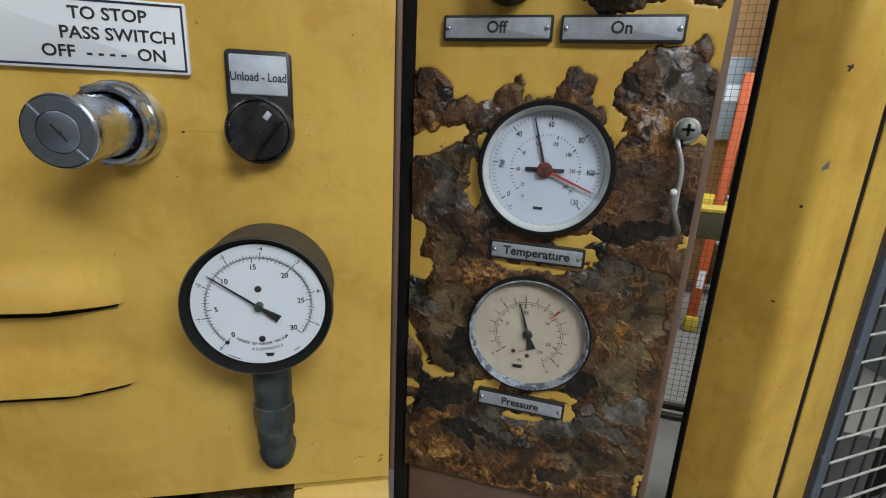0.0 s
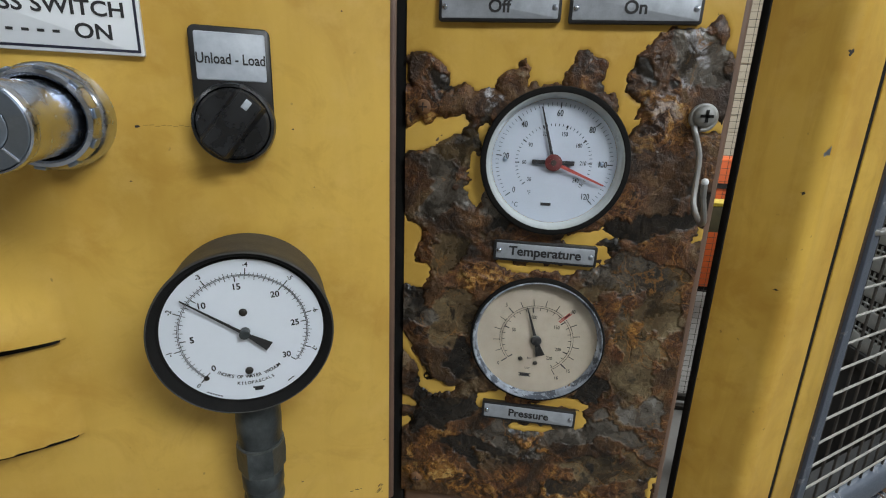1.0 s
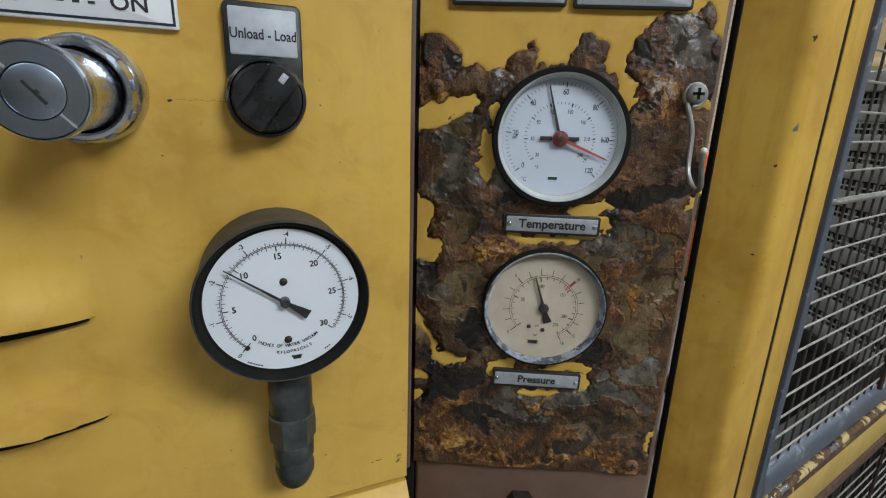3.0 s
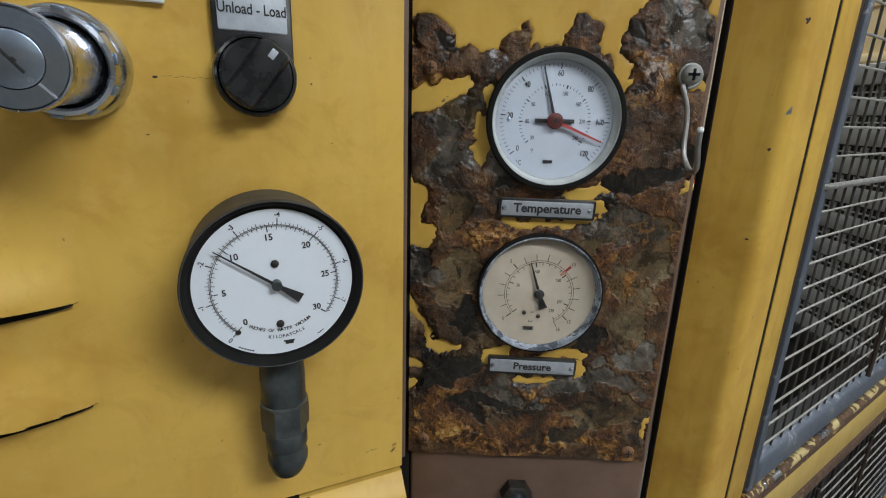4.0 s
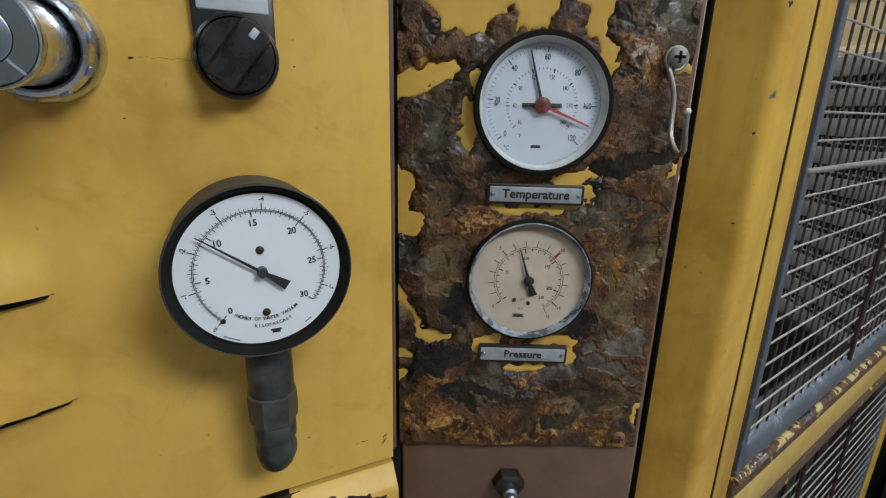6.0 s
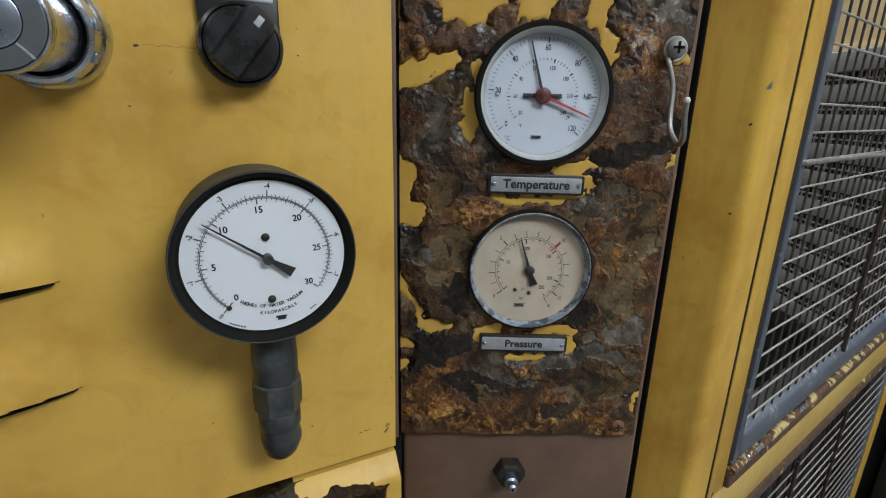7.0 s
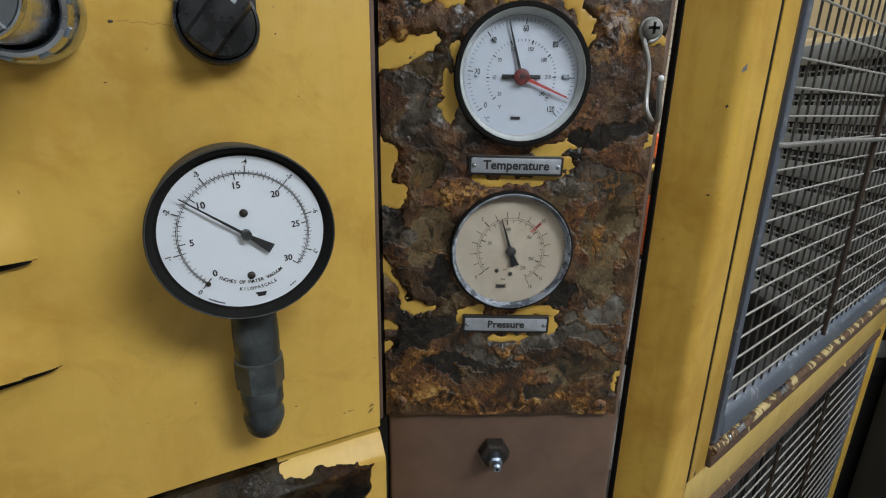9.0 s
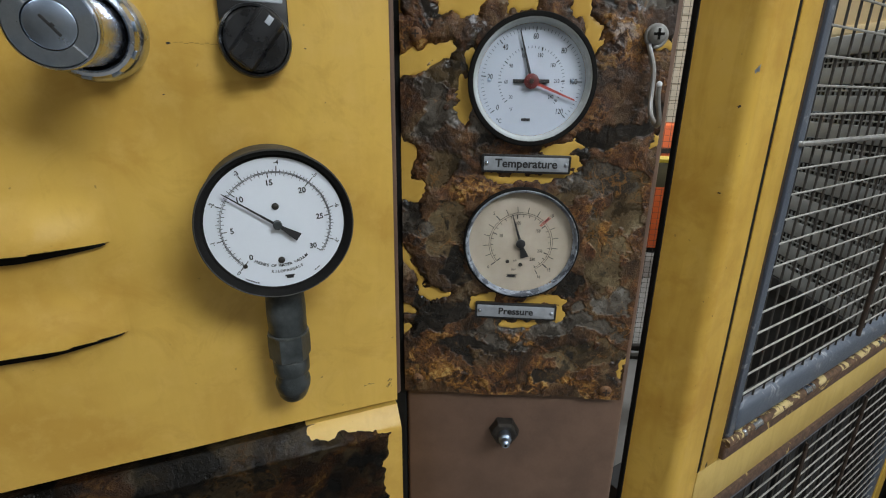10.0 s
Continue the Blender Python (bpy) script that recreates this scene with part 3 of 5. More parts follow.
heightfield("painted_sheet", np.linspace(PX0, PX1, 116), np.linspace(PZ0, PZ1, 281), paint_depth, YELLOW, panel, "remaining yellow enamel with curling edges", 0.0035)
crust = heightfield("rust_crust", np.linspace(PX0 + 0.0006, PX1 - 0.0006, 300), np.linspace(PZ0 + 0.0006, 1.495, 620), crust_depth, RUST, panel, "thick flaking brown and slate rust scale")
co = np.empty(len(crust.data.vertices) * 3)
crust.data.vertices.foreach_get("co", co)
co = co.reshape(-1, 3)
for nm, blobs, seed in (("slate", SLATE, 101), ("bloom", BLOOM, 111), ("soot", SOOT, 121), ("olive", OLIVE_STAIN, 131), ("pale", PALE, 141)):
    crust.data.attributes.new(nm, "FLOAT", "POINT").data.foreach_set("value", field(co[:, 0], co[:, 2], blobs, seed).astype(np.float32))
for sx, sz, r in ((-0.099, 1.3555, 0.0062), (-0.0985, 1.0200, 0.0062), (0.0978, 1.0140, 0.0072)):
    bm = bmesh.new()
    screw_head(bm, sx, sz, r, -0.002, 0.0055)
    screw = part("panel_screw", bm, RUSTY_STEEL, panel, "rusted cross-head screw")
    bm = bmesh.new()
    box(bm, sx - r * 0.5, sx + r * 0.5, -0.0079, -0.0050, sz - r * 0.09, sz + r * 0.09)
    box(bm, sx - r * 0.09, sx + r * 0.09, -0.00793, -0.0050, sz - r * 0.5, sz + r * 0.5)
    part("cross_recess", bm, ROD_RUST, screw)


# ---- nameplates ----
def nameplate(text, x, z, w, h, size, label, tilt=0.0, worn=False):
    t = thing("nameplate", pose(x, -0.0032, z, 0, tilt, 0), label, "nameplate", "engraved nameplates")
    bm = bmesh.new()
    plate(bm, 0, 0, w, h, -0.0016, 0.003, 0.0016)
    part("black_backing", bm, BLACK, t)
    bm = bmesh.new()
    plate(bm, 0, 0, w - 0.0042, h - 0.0040, -0.0021, -0.001, 0.0010)
    part("metal_face", bm, ALU, t, "pale brushed metal face")
    bm = bmesh.new()
    lettering(bm, text, size, Matrix.Translation((0, -0.00235, 0.0002)), 1.0, 0.00029)
    part("lettering", bm, INK, t)
    for s in (-1, 1):
        bm = bmesh.new()
        screw_head(bm, s * (w / 2 - 0.0045), 0, 0.0021, -0.0018, 0.0016)
        part("rivet", bm, CHROME, t)


nameplate("Temperature", 0.0005, 1.2478, 0.0800, 0.0165, 0.0104, "small engraved metal nameplate under the temperature gauge", 0.6)
nameplate("Pressure", -0.0005, 1.1013, 0.0805, 0.0165, 0.0098, "small engraved metal nameplate under the pressure gauge", 0.8)
nameplate("Off", -0.0466, 1.4241, 0.0855, 0.0185, 0.0118, "engraved metal nameplate under the red button")
nameplate("On", 0.0450, 1.4237, 0.0870, 0.0190, 0.0118, "engraved metal nameplate under the green button")


def push_button(x, z, lens, label):
    t = thing("push_button", Matrix.Translation((x, -0.001, z)), label, "button", "panel buttons")
    bm = bmesh.new()
    lathe(bm, [(0.0170, 0.003), (0.0225, 0.003), (0.0225, -0.008), (0.0205, -0.012), (0.0205, -0.020), (0.0190, -0.023), (0.0170, -0.023), (0.0165, -0.016)], 40)
    part("collar", bm, BLACK, t)
    bm = bmesh.new()
    lathe(bm, [(0.0168, -0.006), (0.0164, -0.018), (0.0145, -0.0205), (0.0, -0.0215)], 32)
    part("lens", bm, lens, t)


push_button(-0.0395, 1.4625, RED_LENS, "red push button in a black collar")
push_button(0.0440, 1.4655, GREEN_LENS, "green push button in a black collar")

# ---- wire hook ----
hook = thing("wire_hook", Matrix(), "galvanised wire latch hook hanging from a cross-head screw", "hook")
bm = bmesh.new()
ring = [(0.0995 + 0.0078 * math.sin(a), -0.006, 1.3545 + 0.0078 * math.cos(a)) for a in np.linspace(radians(-140), radians(190), 16)]
tube(bm, ring[::-1] + [(0.0945, -0.009, 1.3450), (0.0995, -0.011, 1.3280), (0.0990, -0.015, 1.3060), (0.0985, -0.020, 1.2945), (0.1003, -0.031, 1.2850), (0.0975, -0.044, 1.2900), (0.0905, -0.055, 1.3050), (0.0885, -0.0585, 1.3159)], 0.0020, 10, 4)
part("wire", bm, ZINC, hook)
bm = bmesh.new()
bmesh.ops.create_uvsphere(bm, u_segments=12, v_segments=8, radius=0.0023, matrix=Matrix.Translation((0.0885, -0.0587, 1.3161)))
part("wire_tip", bm, SIGN, hook, "rounded pale tip of the wire")
bm = bmesh.new()
screw_head(bm, 0.0995, 1.3555, 0.0078, -0.0075, 0.005)
screw = part("screw", bm, DULL, hook)
bm = bmesh.new()
for w in ((0.0042, 0.0010), (0.0010, 0.0042)):
    box(bm, 0.0995 - w[0], 0.0995 + w[0], -0.01285, -0.009, 1.3555 - w[1], 1.3555 + w[1])
part("cross_recess", bm, RUBBER, screw)


# ---- temperature gauge ----
def ticks(bm, r0, r1, start, end, count, w, y, skip=0):
    for k in range(count + 1):
        if skip and k % skip == 0:
            continue
        a = start + (end - start) * k / count
        bar(bm, polar(r0, a), polar(r1, a), w, y)


def ring_arc(bm, r, w, a0, a1, y, n=64):
    for k in range(n):
        bar(bm, polar(r, a0 + (a1 - a0) * k / n), polar(r, a0 + (a1 - a0) * (k + 1) / n), w, y)


def numbers(bm, pairs, r, size, y, squeeze=0.85, bold=0.0, turn=0.0):
    for text, a in pairs:
        x, z = polar(r, a)
        lettering(bm, text, size, Matrix.Translation((x, y, z)) @ pose(0, 0, 0, 0, turn, 0), squeeze, bold)


def disc(bm, r, y, n=64):
    lathe(bm, [(r, y + 0.001), (r, y), (0.0, y)], n)


def pointer(bm, deg, tip, tail, w0, w1, y, thick=0.0006, blunt=0.0):
    """A flat tapered hand."""
    d, s = Vector((*polar(1, deg), 0)), Vector((*polar(1, deg + 90), 0))
    outline = [d * tip + s * w1 / 2, d * tip - s * w1 / 2, -s * w0 / 2, -d * tail - s * (blunt or w0) / 2, -d * tail + s * (blunt or w0) / 2, s * w0 / 2]
    top = [bm.verts.new((p.x, y, p.y)) for p in outline]
    low = [bm.verts.new((p.x, y + thick, p.y)) for p in outline]
    bm.faces.new(top)
    bm.faces.new(low)
    for k in range(6):
        bm.faces.new((top[k], top[(k + 1) % 6], low[(k + 1) % 6], low[k]))


tg = thing("temperature_gauge", Matrix.Translation((0.0006, -0.002, 1.3186)) @ Matrix.Diagonal((0.958, 1, 0.958, 1)), "round white temperature gauge with a black rim and red limit pointer", "gauge")
bm = bmesh.new()
lathe(bm, [(0.0520, 0.006), (0.0566, 0.006), (0.0570, -0.0065), (0.0562, -0.0084), (0.0545, -0.0090), (0.0521, -0.0086)], 72)
part("black_rim", bm, RUBBER, tg)
bm = bmesh.new()
lathe(bm, [(0.0522, -0.0084), (0.0516, -0.0083), (0.0506, -0.0070), (0.0497, -0.0040), (0.0482, 0.0008)], 72)
part("inner_ring", bm, BEZEL_GREY, tg, "pale grey inner bezel ring")
bm = bmesh.new()
disc(bm, 0.0480, 0.0010)
dial = part("dial", bm, DIAL_GLASS_HAZE, tg, "white dial face, its colour greyed for the haze of the glass")
bm = bmesh.new()
T0, T1 = -128.5, 134.0
ticks(bm, 0.0425, 0.0452, T0, T1, 60, 0.00035, 0.0006, 10)
ticks(bm, 0.0408, 0.0452, T0, T1, 6, 0.00080, 0.00055)
ticks(bm, 0.0276, 0.0296, T0, T1 - 4, 43, 0.00045, 0.0006)
ticks(bm, 0.0264, 0.0296, T0, T1 - 8, 7, 0.00075, 0.00055)
part("scale", bm, INK, dial)
bm = bmesh.new()
numbers(bm, [(str(20 * k), T0 + (T1 - T0) * k / 6) for k in range(7)], 0.0372, 0.0066, 0.0005, 0.72, 0.00008)
numbers(bm, [(str(30 * k + 30), T0 + (T1 - 8 - T0) * k / 7) for k in range(8)], 0.0226, 0.0046, 0.0005, 0.72, 0.00005)
lettering(bm, "°C", 0.0056, Matrix.Translation((-0.0275, 0.0005, -0.0350)), 0.8)
lettering(bm, "°F", 0.0046, Matrix.Translation((-0.0172, 0.0005, -0.0248)), 0.8)
part("number_ring", bm, INK, dial)
bm = bmesh.new()
box(bm, -0.0070, 0.0010, 0.0003, 0.0012, -0.0346, -0.0322)
part("maker_mark", bm, INK, dial)
for sx in (-0.0378, 0.0366):
    bm = bmesh.new()
    screw_head(bm, sx, 0.0005, 0.0017, 0.0008, 0.0009)
    part("dial_screw", bm, STEEL, dial)
bm = bmesh.new()
pointer(bm, -16.0, 0.0435, 0.004, 0.0026, 0.0010, -0.0012)
box(bm, -0.0165, 0.0160, -0.0012, -0.0005, -0.0017, 0.0017, 0.0003)
part("black_pointer", bm, INK, tg)
bm = bmesh.new()
pointer(bm, 112.0, 0.0425, 0.002, 0.0030, 0.0013, -0.0024)
part("red_pointer", bm, RED_NEEDLE, tg)
bm = bmesh.new()
lathe(bm, [(0.0066, -0.0016), (0.0066, -0.0030), (0.0058, -0.0034), (0.0, -0.0036)], 32)
part("hub", bm, MAROON, tg, "dark maroon pointer hub")
bm = bmesh.new()
lathe(bm, [(0.0022, -0.0030), (0.0022, -0.0042), (0.0, -0.0044)], 20)
part("pointer_boss", bm, DARK_STEEL, tg)
bm = bmesh.new()
lathe(bm, [(0.0502, -0.0058), (0.0490, -0.0068), (0.0, -0.0072), ], 64)
glass = part("glass", bm, GLASS, tg, "clear gauge glass")
glass.visible_shadow = False

# ---- pressure gauge ----
pg = thing("pressure_gauge", Matrix.Translation((0.0004, -0.002, 1.1722)) @ Matrix.Diagonal((1.045, 1, 1.045, 1)), "round cream-faced pressure gauge with a scuffed dark rim", "gauge")
bm = bmesh.new()
lathe(bm, [(0.0480, 0.006), (0.0520, 0.006), (0.0524, -0.0048), (0.0518, -0.0064), (0.0504, -0.0069)], 72)
part("black_rim", bm, RUBBER, pg)
bm = bmesh.new()
lathe(bm, [(0.0505, -0.0067), (0.0497, -0.0072), (0.0488, -0.0064), (0.0478, -0.0030), (0.0470, 0.0004)], 72)
part("inner_ring", bm, SCUFFED, pg, "scratched bluish grey inner bezel")
bm = bmesh.new()
disc(bm, 0.0482, 0.0008)
dial = part("dial", bm, DIAL_CREAM, pg, "yellowed cream dial face")
P0A, P1A = -130.0, 150.0
bm = bmesh.new()
ring_arc(bm, 0.0288, 0.00035, P0A, P1A, 0.0004)
ring_arc(bm, 0.0272, 0.00035, P0A, P1A, 0.0004)
for k in range(17):
    a = P0A + (P1A - P0A) * k / 16
    bar(bm, polar(0.0288, a), polar(0.0342, a), 0.0009 if k % 5 == 0 else 0.00055, 0.00035)
for k in range(24):
    a = P0A + (P1A - P0A) * k / 23.2
    bar(bm, polar(0.0232 if k % 5 == 0 else 0.0248, a), polar(0.0272, a), 0.0009 if k % 5 == 0 else 0.0005, 0.00035)
part("scale", bm, INK, dial)
bm = bmesh.new()
numbers(bm, [(s, P0A + (P1A - P0A) * v / 16) for s, v in (("0", 0), ("5", 5), ("10", 10), ("15", 15), ("16", 16))], 0.0372, 0.0046, 0.0003, 0.75, 0.00005)
numbers(bm, [(s, P0A + (P1A - P0A) * v / 232) for s, v in (("50", 50), ("100", 100), ("150", 150), ("200", 200), ("230", 226))], 0.0192, 0.0042, 0.0003, 0.75, 0.00005)
lettering(bm, "psi", 0.0036, Matrix.Translation((-0.004, 0.0003, -0.0165)), 0.85)
lettering(bm, "bar", 0.0036, Matrix.Translation((-0.005, 0.0003, -0.0255)), 0.85)
part("number_ring", bm, INK, dial)
bm = bmesh.new()
for z0, z1 in ((-0.0334, -0.0330), (-0.0310, -0.0306)):
    box(bm, -0.0115, -0.0020, 0.0002, 0.001, z0, z1)
box(bm, -0.0105, -0.0030, 0.00025, 0.001, -0.0327, -0.0313)
part("maker_mark", bm, INK, dial)
bm = bmesh.new()
for da in (-1.6, 1.2):
    bar(bm, polar(0.0235, 45 + da), polar(0.0352, 45 + da), 0.0008, 0.0002)
part("red_mark", bm, RED_NEEDLE, dial, "red limit mark")
for sx, sz in ((-0.0110, -0.0180), (0.0010, -0.0208)):
    bm = bmesh.new()
    screw_head(bm, sx, sz, 0.0018, 0.0006, 0.0012)
    part("dial_screw", bm, DARK_STEEL, dial)
bm = bmesh.new()
pointer(bm, -18.0, 0.0285, 0.0, 0.0026, 0.0008, -0.0016)
pointer(bm, 162.0, 0.0138, 0.0, 0.0020, 0.0076, -0.0016)
lathe(bm, [(0.0042, -0.0010), (0.0042, -0.0026), (0.0034, -0.0032), (0.0, -0.0034)], 28)
part("black_pointer", bm, BLACK, pg)
bm = bmesh.new()
lathe(bm, [(0.0482, -0.0050), (0.0, -0.0056)], 64)
glass = part("glass", bm, GLASS, pg, "clear gauge glass, grimy at its rim")
glass.visible_shadow = False

# ---- yellow cabinet door with the bypass switch ----
DOOR = pose(-0.115, -0.0432, 0, 0, 0, 26.0)
door = thing("cabinet_door", DOOR, "dented yellow steel cabinet door with pressed louvres", "door")


def door_depth(X, Z):
    h = 0.0012 * fractal(X, Z, 9, 81, 2) + 0.0022 * np.exp(-(((X + 0.16) / 0.05) ** 2 + ((Z - 1.12) / 0.06) ** 2)) - 0.002 * np.exp(-(((X + 0.10) / 0.06) ** 2 + ((Z - 1.06) / 0.05) ** 2))
    for lip, tall in ((1.2050, 0.040), (1.1335, 0.042), (1.0620, 0.036)):
        end = np.clip((-0.209 - X) / 0.038, 0, 1) ** 0.6
        wob = lip + (0.0005 if lip > 1.2 else 0.003) * np.clip((X + 0.25) / 0.05, 0, 1)
        up = np.clip((wob + tall - Z) / tall, 0, 1)
        bulge = (1 - np.cos(np.pi * up)) / 2
        h = h + 0.015 * end * bulge * (Z >= wob) * (lip > 1.1)
    return h


heightfield("leaf", np.linspace(-0.46, 0.0, 206), np.concatenate([np.linspace(1.020, 1.250, 231), np.linspace(1.2535, 1.62, 90)]), door_depth, YELLOW, door, "grimy yellow enamelled sheet with dents", 0.0015)
# black strips reaching below each lip: the slot plus its shade, painted in
for lip in (1.2050, 1.1335):
    bm = bmesh.new()
    top, low = [], []
    for k in range(24):
        x = -0.2105 - 0.247 * (k / 23) ** 1.5
        z = lip + (0.0005 if lip > 1.2 else 0.003) * min(max((x + 0.25) / 0.05, 0), 1)
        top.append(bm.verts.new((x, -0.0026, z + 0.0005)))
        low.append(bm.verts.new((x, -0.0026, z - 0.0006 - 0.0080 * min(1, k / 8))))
    for k in range(23):
        bm.faces.new((top[k], top[k + 1], low[k + 1], low[k]))
    part("louvre_slot_shade", bm, RUBBER, door, "black strip for the slot and the shade under a louvre")
# chips in the paint
for cx, cz, r in ((-0.1527, 1.3377, 0.0012), (-0.0640, 1.3380, 0.0006), (-0.1600, 1.3050, 0.0006), (-0.052, 1.300, 0.0004), (-0.031, 1.411, 0.0006), (-0.070, 1.062, 0.0008)):
    bm = bmesh.new()
    n = 9
    rr = [r * random.uniform(0.5, 1.2) for _ in range(n)]
    f = [bm.verts.new((cx + rr[k] * math.cos(k * math.tau / n) * 1.3, -0.0002, cz + rr[k] * 0.8 * math.sin(k * math.tau / n))) for k in range(n)]
    bm.faces.new(f)
    for v in bm.verts:
        v.co.y = -float(door_depth(np.array([v.co.x]), np.array([v.co.z]))[0]) - 0.0003
    part("paint_chip", bm, DARK_STEEL, door)
bm = bmesh.new()
for k in range(9):
    x0 = -0.1495 + 0.0032 * k
    z0 = 1.3385 + 0.0004 * math.sin(k * 2.3)
    vs = [bm.verts.new((x, -float(door_depth(np.array([x]), np.array([z]))[0]) - 0.00025, z)) for x, z in ((x0, z0), (x0 + 0.0026, z0 + 0.0002), (x0 + 0.0026, z0 - 0.0003), (x0, z0 - 0.0004))]
    bm.faces.new(vs)
part("scratch", bm, SMUDGE, door, "thin horizontal scratch in the paint")
for k in range(14):
    near = k < 9
    x0, z0 = (random.uniform(-0.0130, -0.0060), random.uniform(1.0360, 1.0440)) if near else (random.uniform(-0.0335, -0.0235), random.uniform(1.0430, 1.0455))
    slant, length, wide = random.uniform(35, 65) if near else random.uniform(-25, 10), random.uniform(0.0015, 0.0042), random.uniform(0.0002, 0.0007)
    bm = bmesh.new()
    bar(bm, (x0, z0), (x0 + length * math.cos(radians(slant)), z0 + length * math.sin(radians(slant))), wide, 0)
    for v in bm.verts:
        v.co.y = -float(door_depth(np.array([v.co.x]), np.array([v.co.z]))[0]) - 0.0003
    part("scuff", bm, SCUFF, door)
bm = bmesh.new()
box(bm, 0.0006, 0.0060, 0.006, 0.030, 1.022, 1.62, 0.002)
part("edge_strip", bm, BROWN, door, "brown edging strip")

# warning sign on the door
sign = thing("switch_sign", DOOR @ Matrix.Translation((-0.2150, -0.0022, 1.3996)), "white sign with black capitals and a dark border", "sign")
bm = bmesh.new()
plate(bm, 0, 0, 0.144, 0.0455, -0.0008, 0.003, 0.001)
part("board", bm, SIGN, sign)
bm = bmesh.new()
for x0, x1, z0, z1 in ((-0.0705, 0.0705, -0.0212, -0.0198), (-0.0705, 0.0705, 0.0198, 0.0212), (-0.0705, -0.0691, -0.0198, 0.0198), (0.0691, 0.0705, -0.0198, 0.0198)):
    box(bm, x0, x1, -0.00105, 0.0, z0, z1)
part("border", bm, NAVY, sign)
bm = bmesh.new()
for text, x, z in (("TO STOP", 0.0480, 0.0122), ("PASS SWITCH", 0.0650, 0.0), ("OFF  - - - -  ON", 0.0580, -0.0118)):
    lettering(bm, text, 0.0108, Matrix.Translation((x, -0.0011, z)), 1.07, 0.00022, "RIGHT")
part("lettering", bm, INK, sign)

# key switch
lock = thing("key_switch", DOOR @ Matrix.Translation((-0.1925, -0.0010, 1.3418)) @ pose(0, 0, 0, 2.5, 0, -5) @ Matrix.Diagonal((0.945, 1, 0.945, 1)), "chromed key-operated switch barrel with a slotted core", "key switch")
bm = bmesh.new()
lathe(bm, [(0.018, 0.012), (0.0312, 0.012), (0.0312, -0.004), (0.0300, -0.0072), (0.0280, -0.0090)], 64)
part("flange", bm, CHROME, lock, "chrome flange ring")
bm = bmesh.new()
lathe(bm, [(0.0285, -0.0080), (0.0284, -0.0135), (0.0272, -0.0165), (0.0250, -0.0172), (0.0236, -0.0160), (0.0234, -0.010)], 64)
collar = part("collar_ring", bm, CHROME, lock, "notched chrome collar ring")
for k in range(10):
    bm = bmesh.new()
    box(bm, -0.0030, 0.0030, -0.0158, -0.0095, -0.0010, 0.0009, 0.0005)
    bmesh.ops.transform(bm, matrix=pose(0, 0, 0, 0, k * 36 + 10, 0) @ Matrix.Translation((0, 0, 0.0284)), verts=bm.verts)
    part("collar_notch", bm, STEEL, collar)
bm = bmesh.new()
lathe(bm, [(0.0234, -0.0100), (0.0222, -0.0102), (0.0214, -0.0110)], 56)
part("shadow_gap", bm, RUBBER, lock)
bm = bmesh.new()
lathe(bm, [(0.0214, -0.004), (0.0214, -0.0585), (0.0210, -0.0588)], 64)
part("barrel", bm, CHROME, lock, "polished barrel reflecting yellow")
bm = bmesh.new()
lathe(bm, [(0.0208, -0.0580), (0.0224, -0.0585), (0.0227, -0.0620), (0.0222, -0.0645), (0.0212, -0.0655), (0.0131, -0.0657), (0.0129, -0.0640)], 64)
head = part("face_ring", bm, STEEL, lock, "brushed face ring with two index grooves")
bm = bmesh.new()
lathe(bm, [(0.0225, -0.0588), (0.0232, -0.0600), (0.0233, -0.0622), (0.0228, -0.0646), (0.0220, -0.0653)], 64)
part("bright_rim", bm, CHROME, head, "bright polished rim")
bm = bmesh.new()
lathe(bm, [(0.0125, -0.0600), (0.0125, -0.0653), (0.0118, -0.0657), (0.0, -0.0657)], 48)
core = part("key_core", bm, STEEL, lock)
bm = bmesh.new()
box(bm, -0.0008, 0.0008, -0.0660, -0.0640, -0.0070, 0.0062, 0.0003)
box(bm, -0.0002, 0.0018, -0.0661, -0.0640, -0.0018, 0.0004, 0.0002)
bmesh.ops.transform(bm, matrix=pose(0, 0, 0, 0, -38, 0), verts=bm.verts)
part("keyhole", bm, INK, core)
for a in (-42, 138):
    bm = bmesh.new()
    box(bm, -0.0005, 0.0005, -0.0660, -0.0640, 0.0133, 0.0218)
    bmesh.ops.transform(bm, matrix=pose(0, 0, 0, 0, a, 0), verts=bm.verts)
    part("index_groove", bm, ALU, head)

# load selector
sel = thing("selector_switch", DOOR @ Matrix.Translation((-0.0981, -0.0010, 1.3408)), "black rotary selector switch with a lettered legend plate", "switch")
bm = bmesh.new()
plate(bm, 0.0008, 0.0266, 0.0450, 0.0573, -0.0030, 0.002, 0.004)
part("legend_plate", bm, BLACK, sel)
bm = bmesh.new()
plate(bm, 0.0008, 0.0385, 0.0390, 0.0270, -0.0036, -0.002, 0.0012)
insert = part("legend_insert", bm, LABEL, sel, "scuffed pale legend card")
bm = bmesh.new()
lettering(bm, "Unload - Load", 0.0084, Matrix.Translation((0.0008, -0.0039, 0.0370)), 0.80, 0.00014)
part("lettering", bm, INK, insert)
bm = bmesh.new()
lathe(bm, [(0.016, 0.0), (0.0240, 0.0), (0.0242, -0.006), (0.0232, -0.0105), (0.0215, -0.0115), (0.0212, -0.0095)], 56)
part("collar", bm, KNOB, sel)
bm = bmesh.new()
lathe(bm, [(0.0210, -0.008), (0.0205, -0.0130), (0.0190, -0.0142), (0.0, -0.0142)], 48)
part("knob_base", bm, KNOB, sel)
bm = bmesh.new()
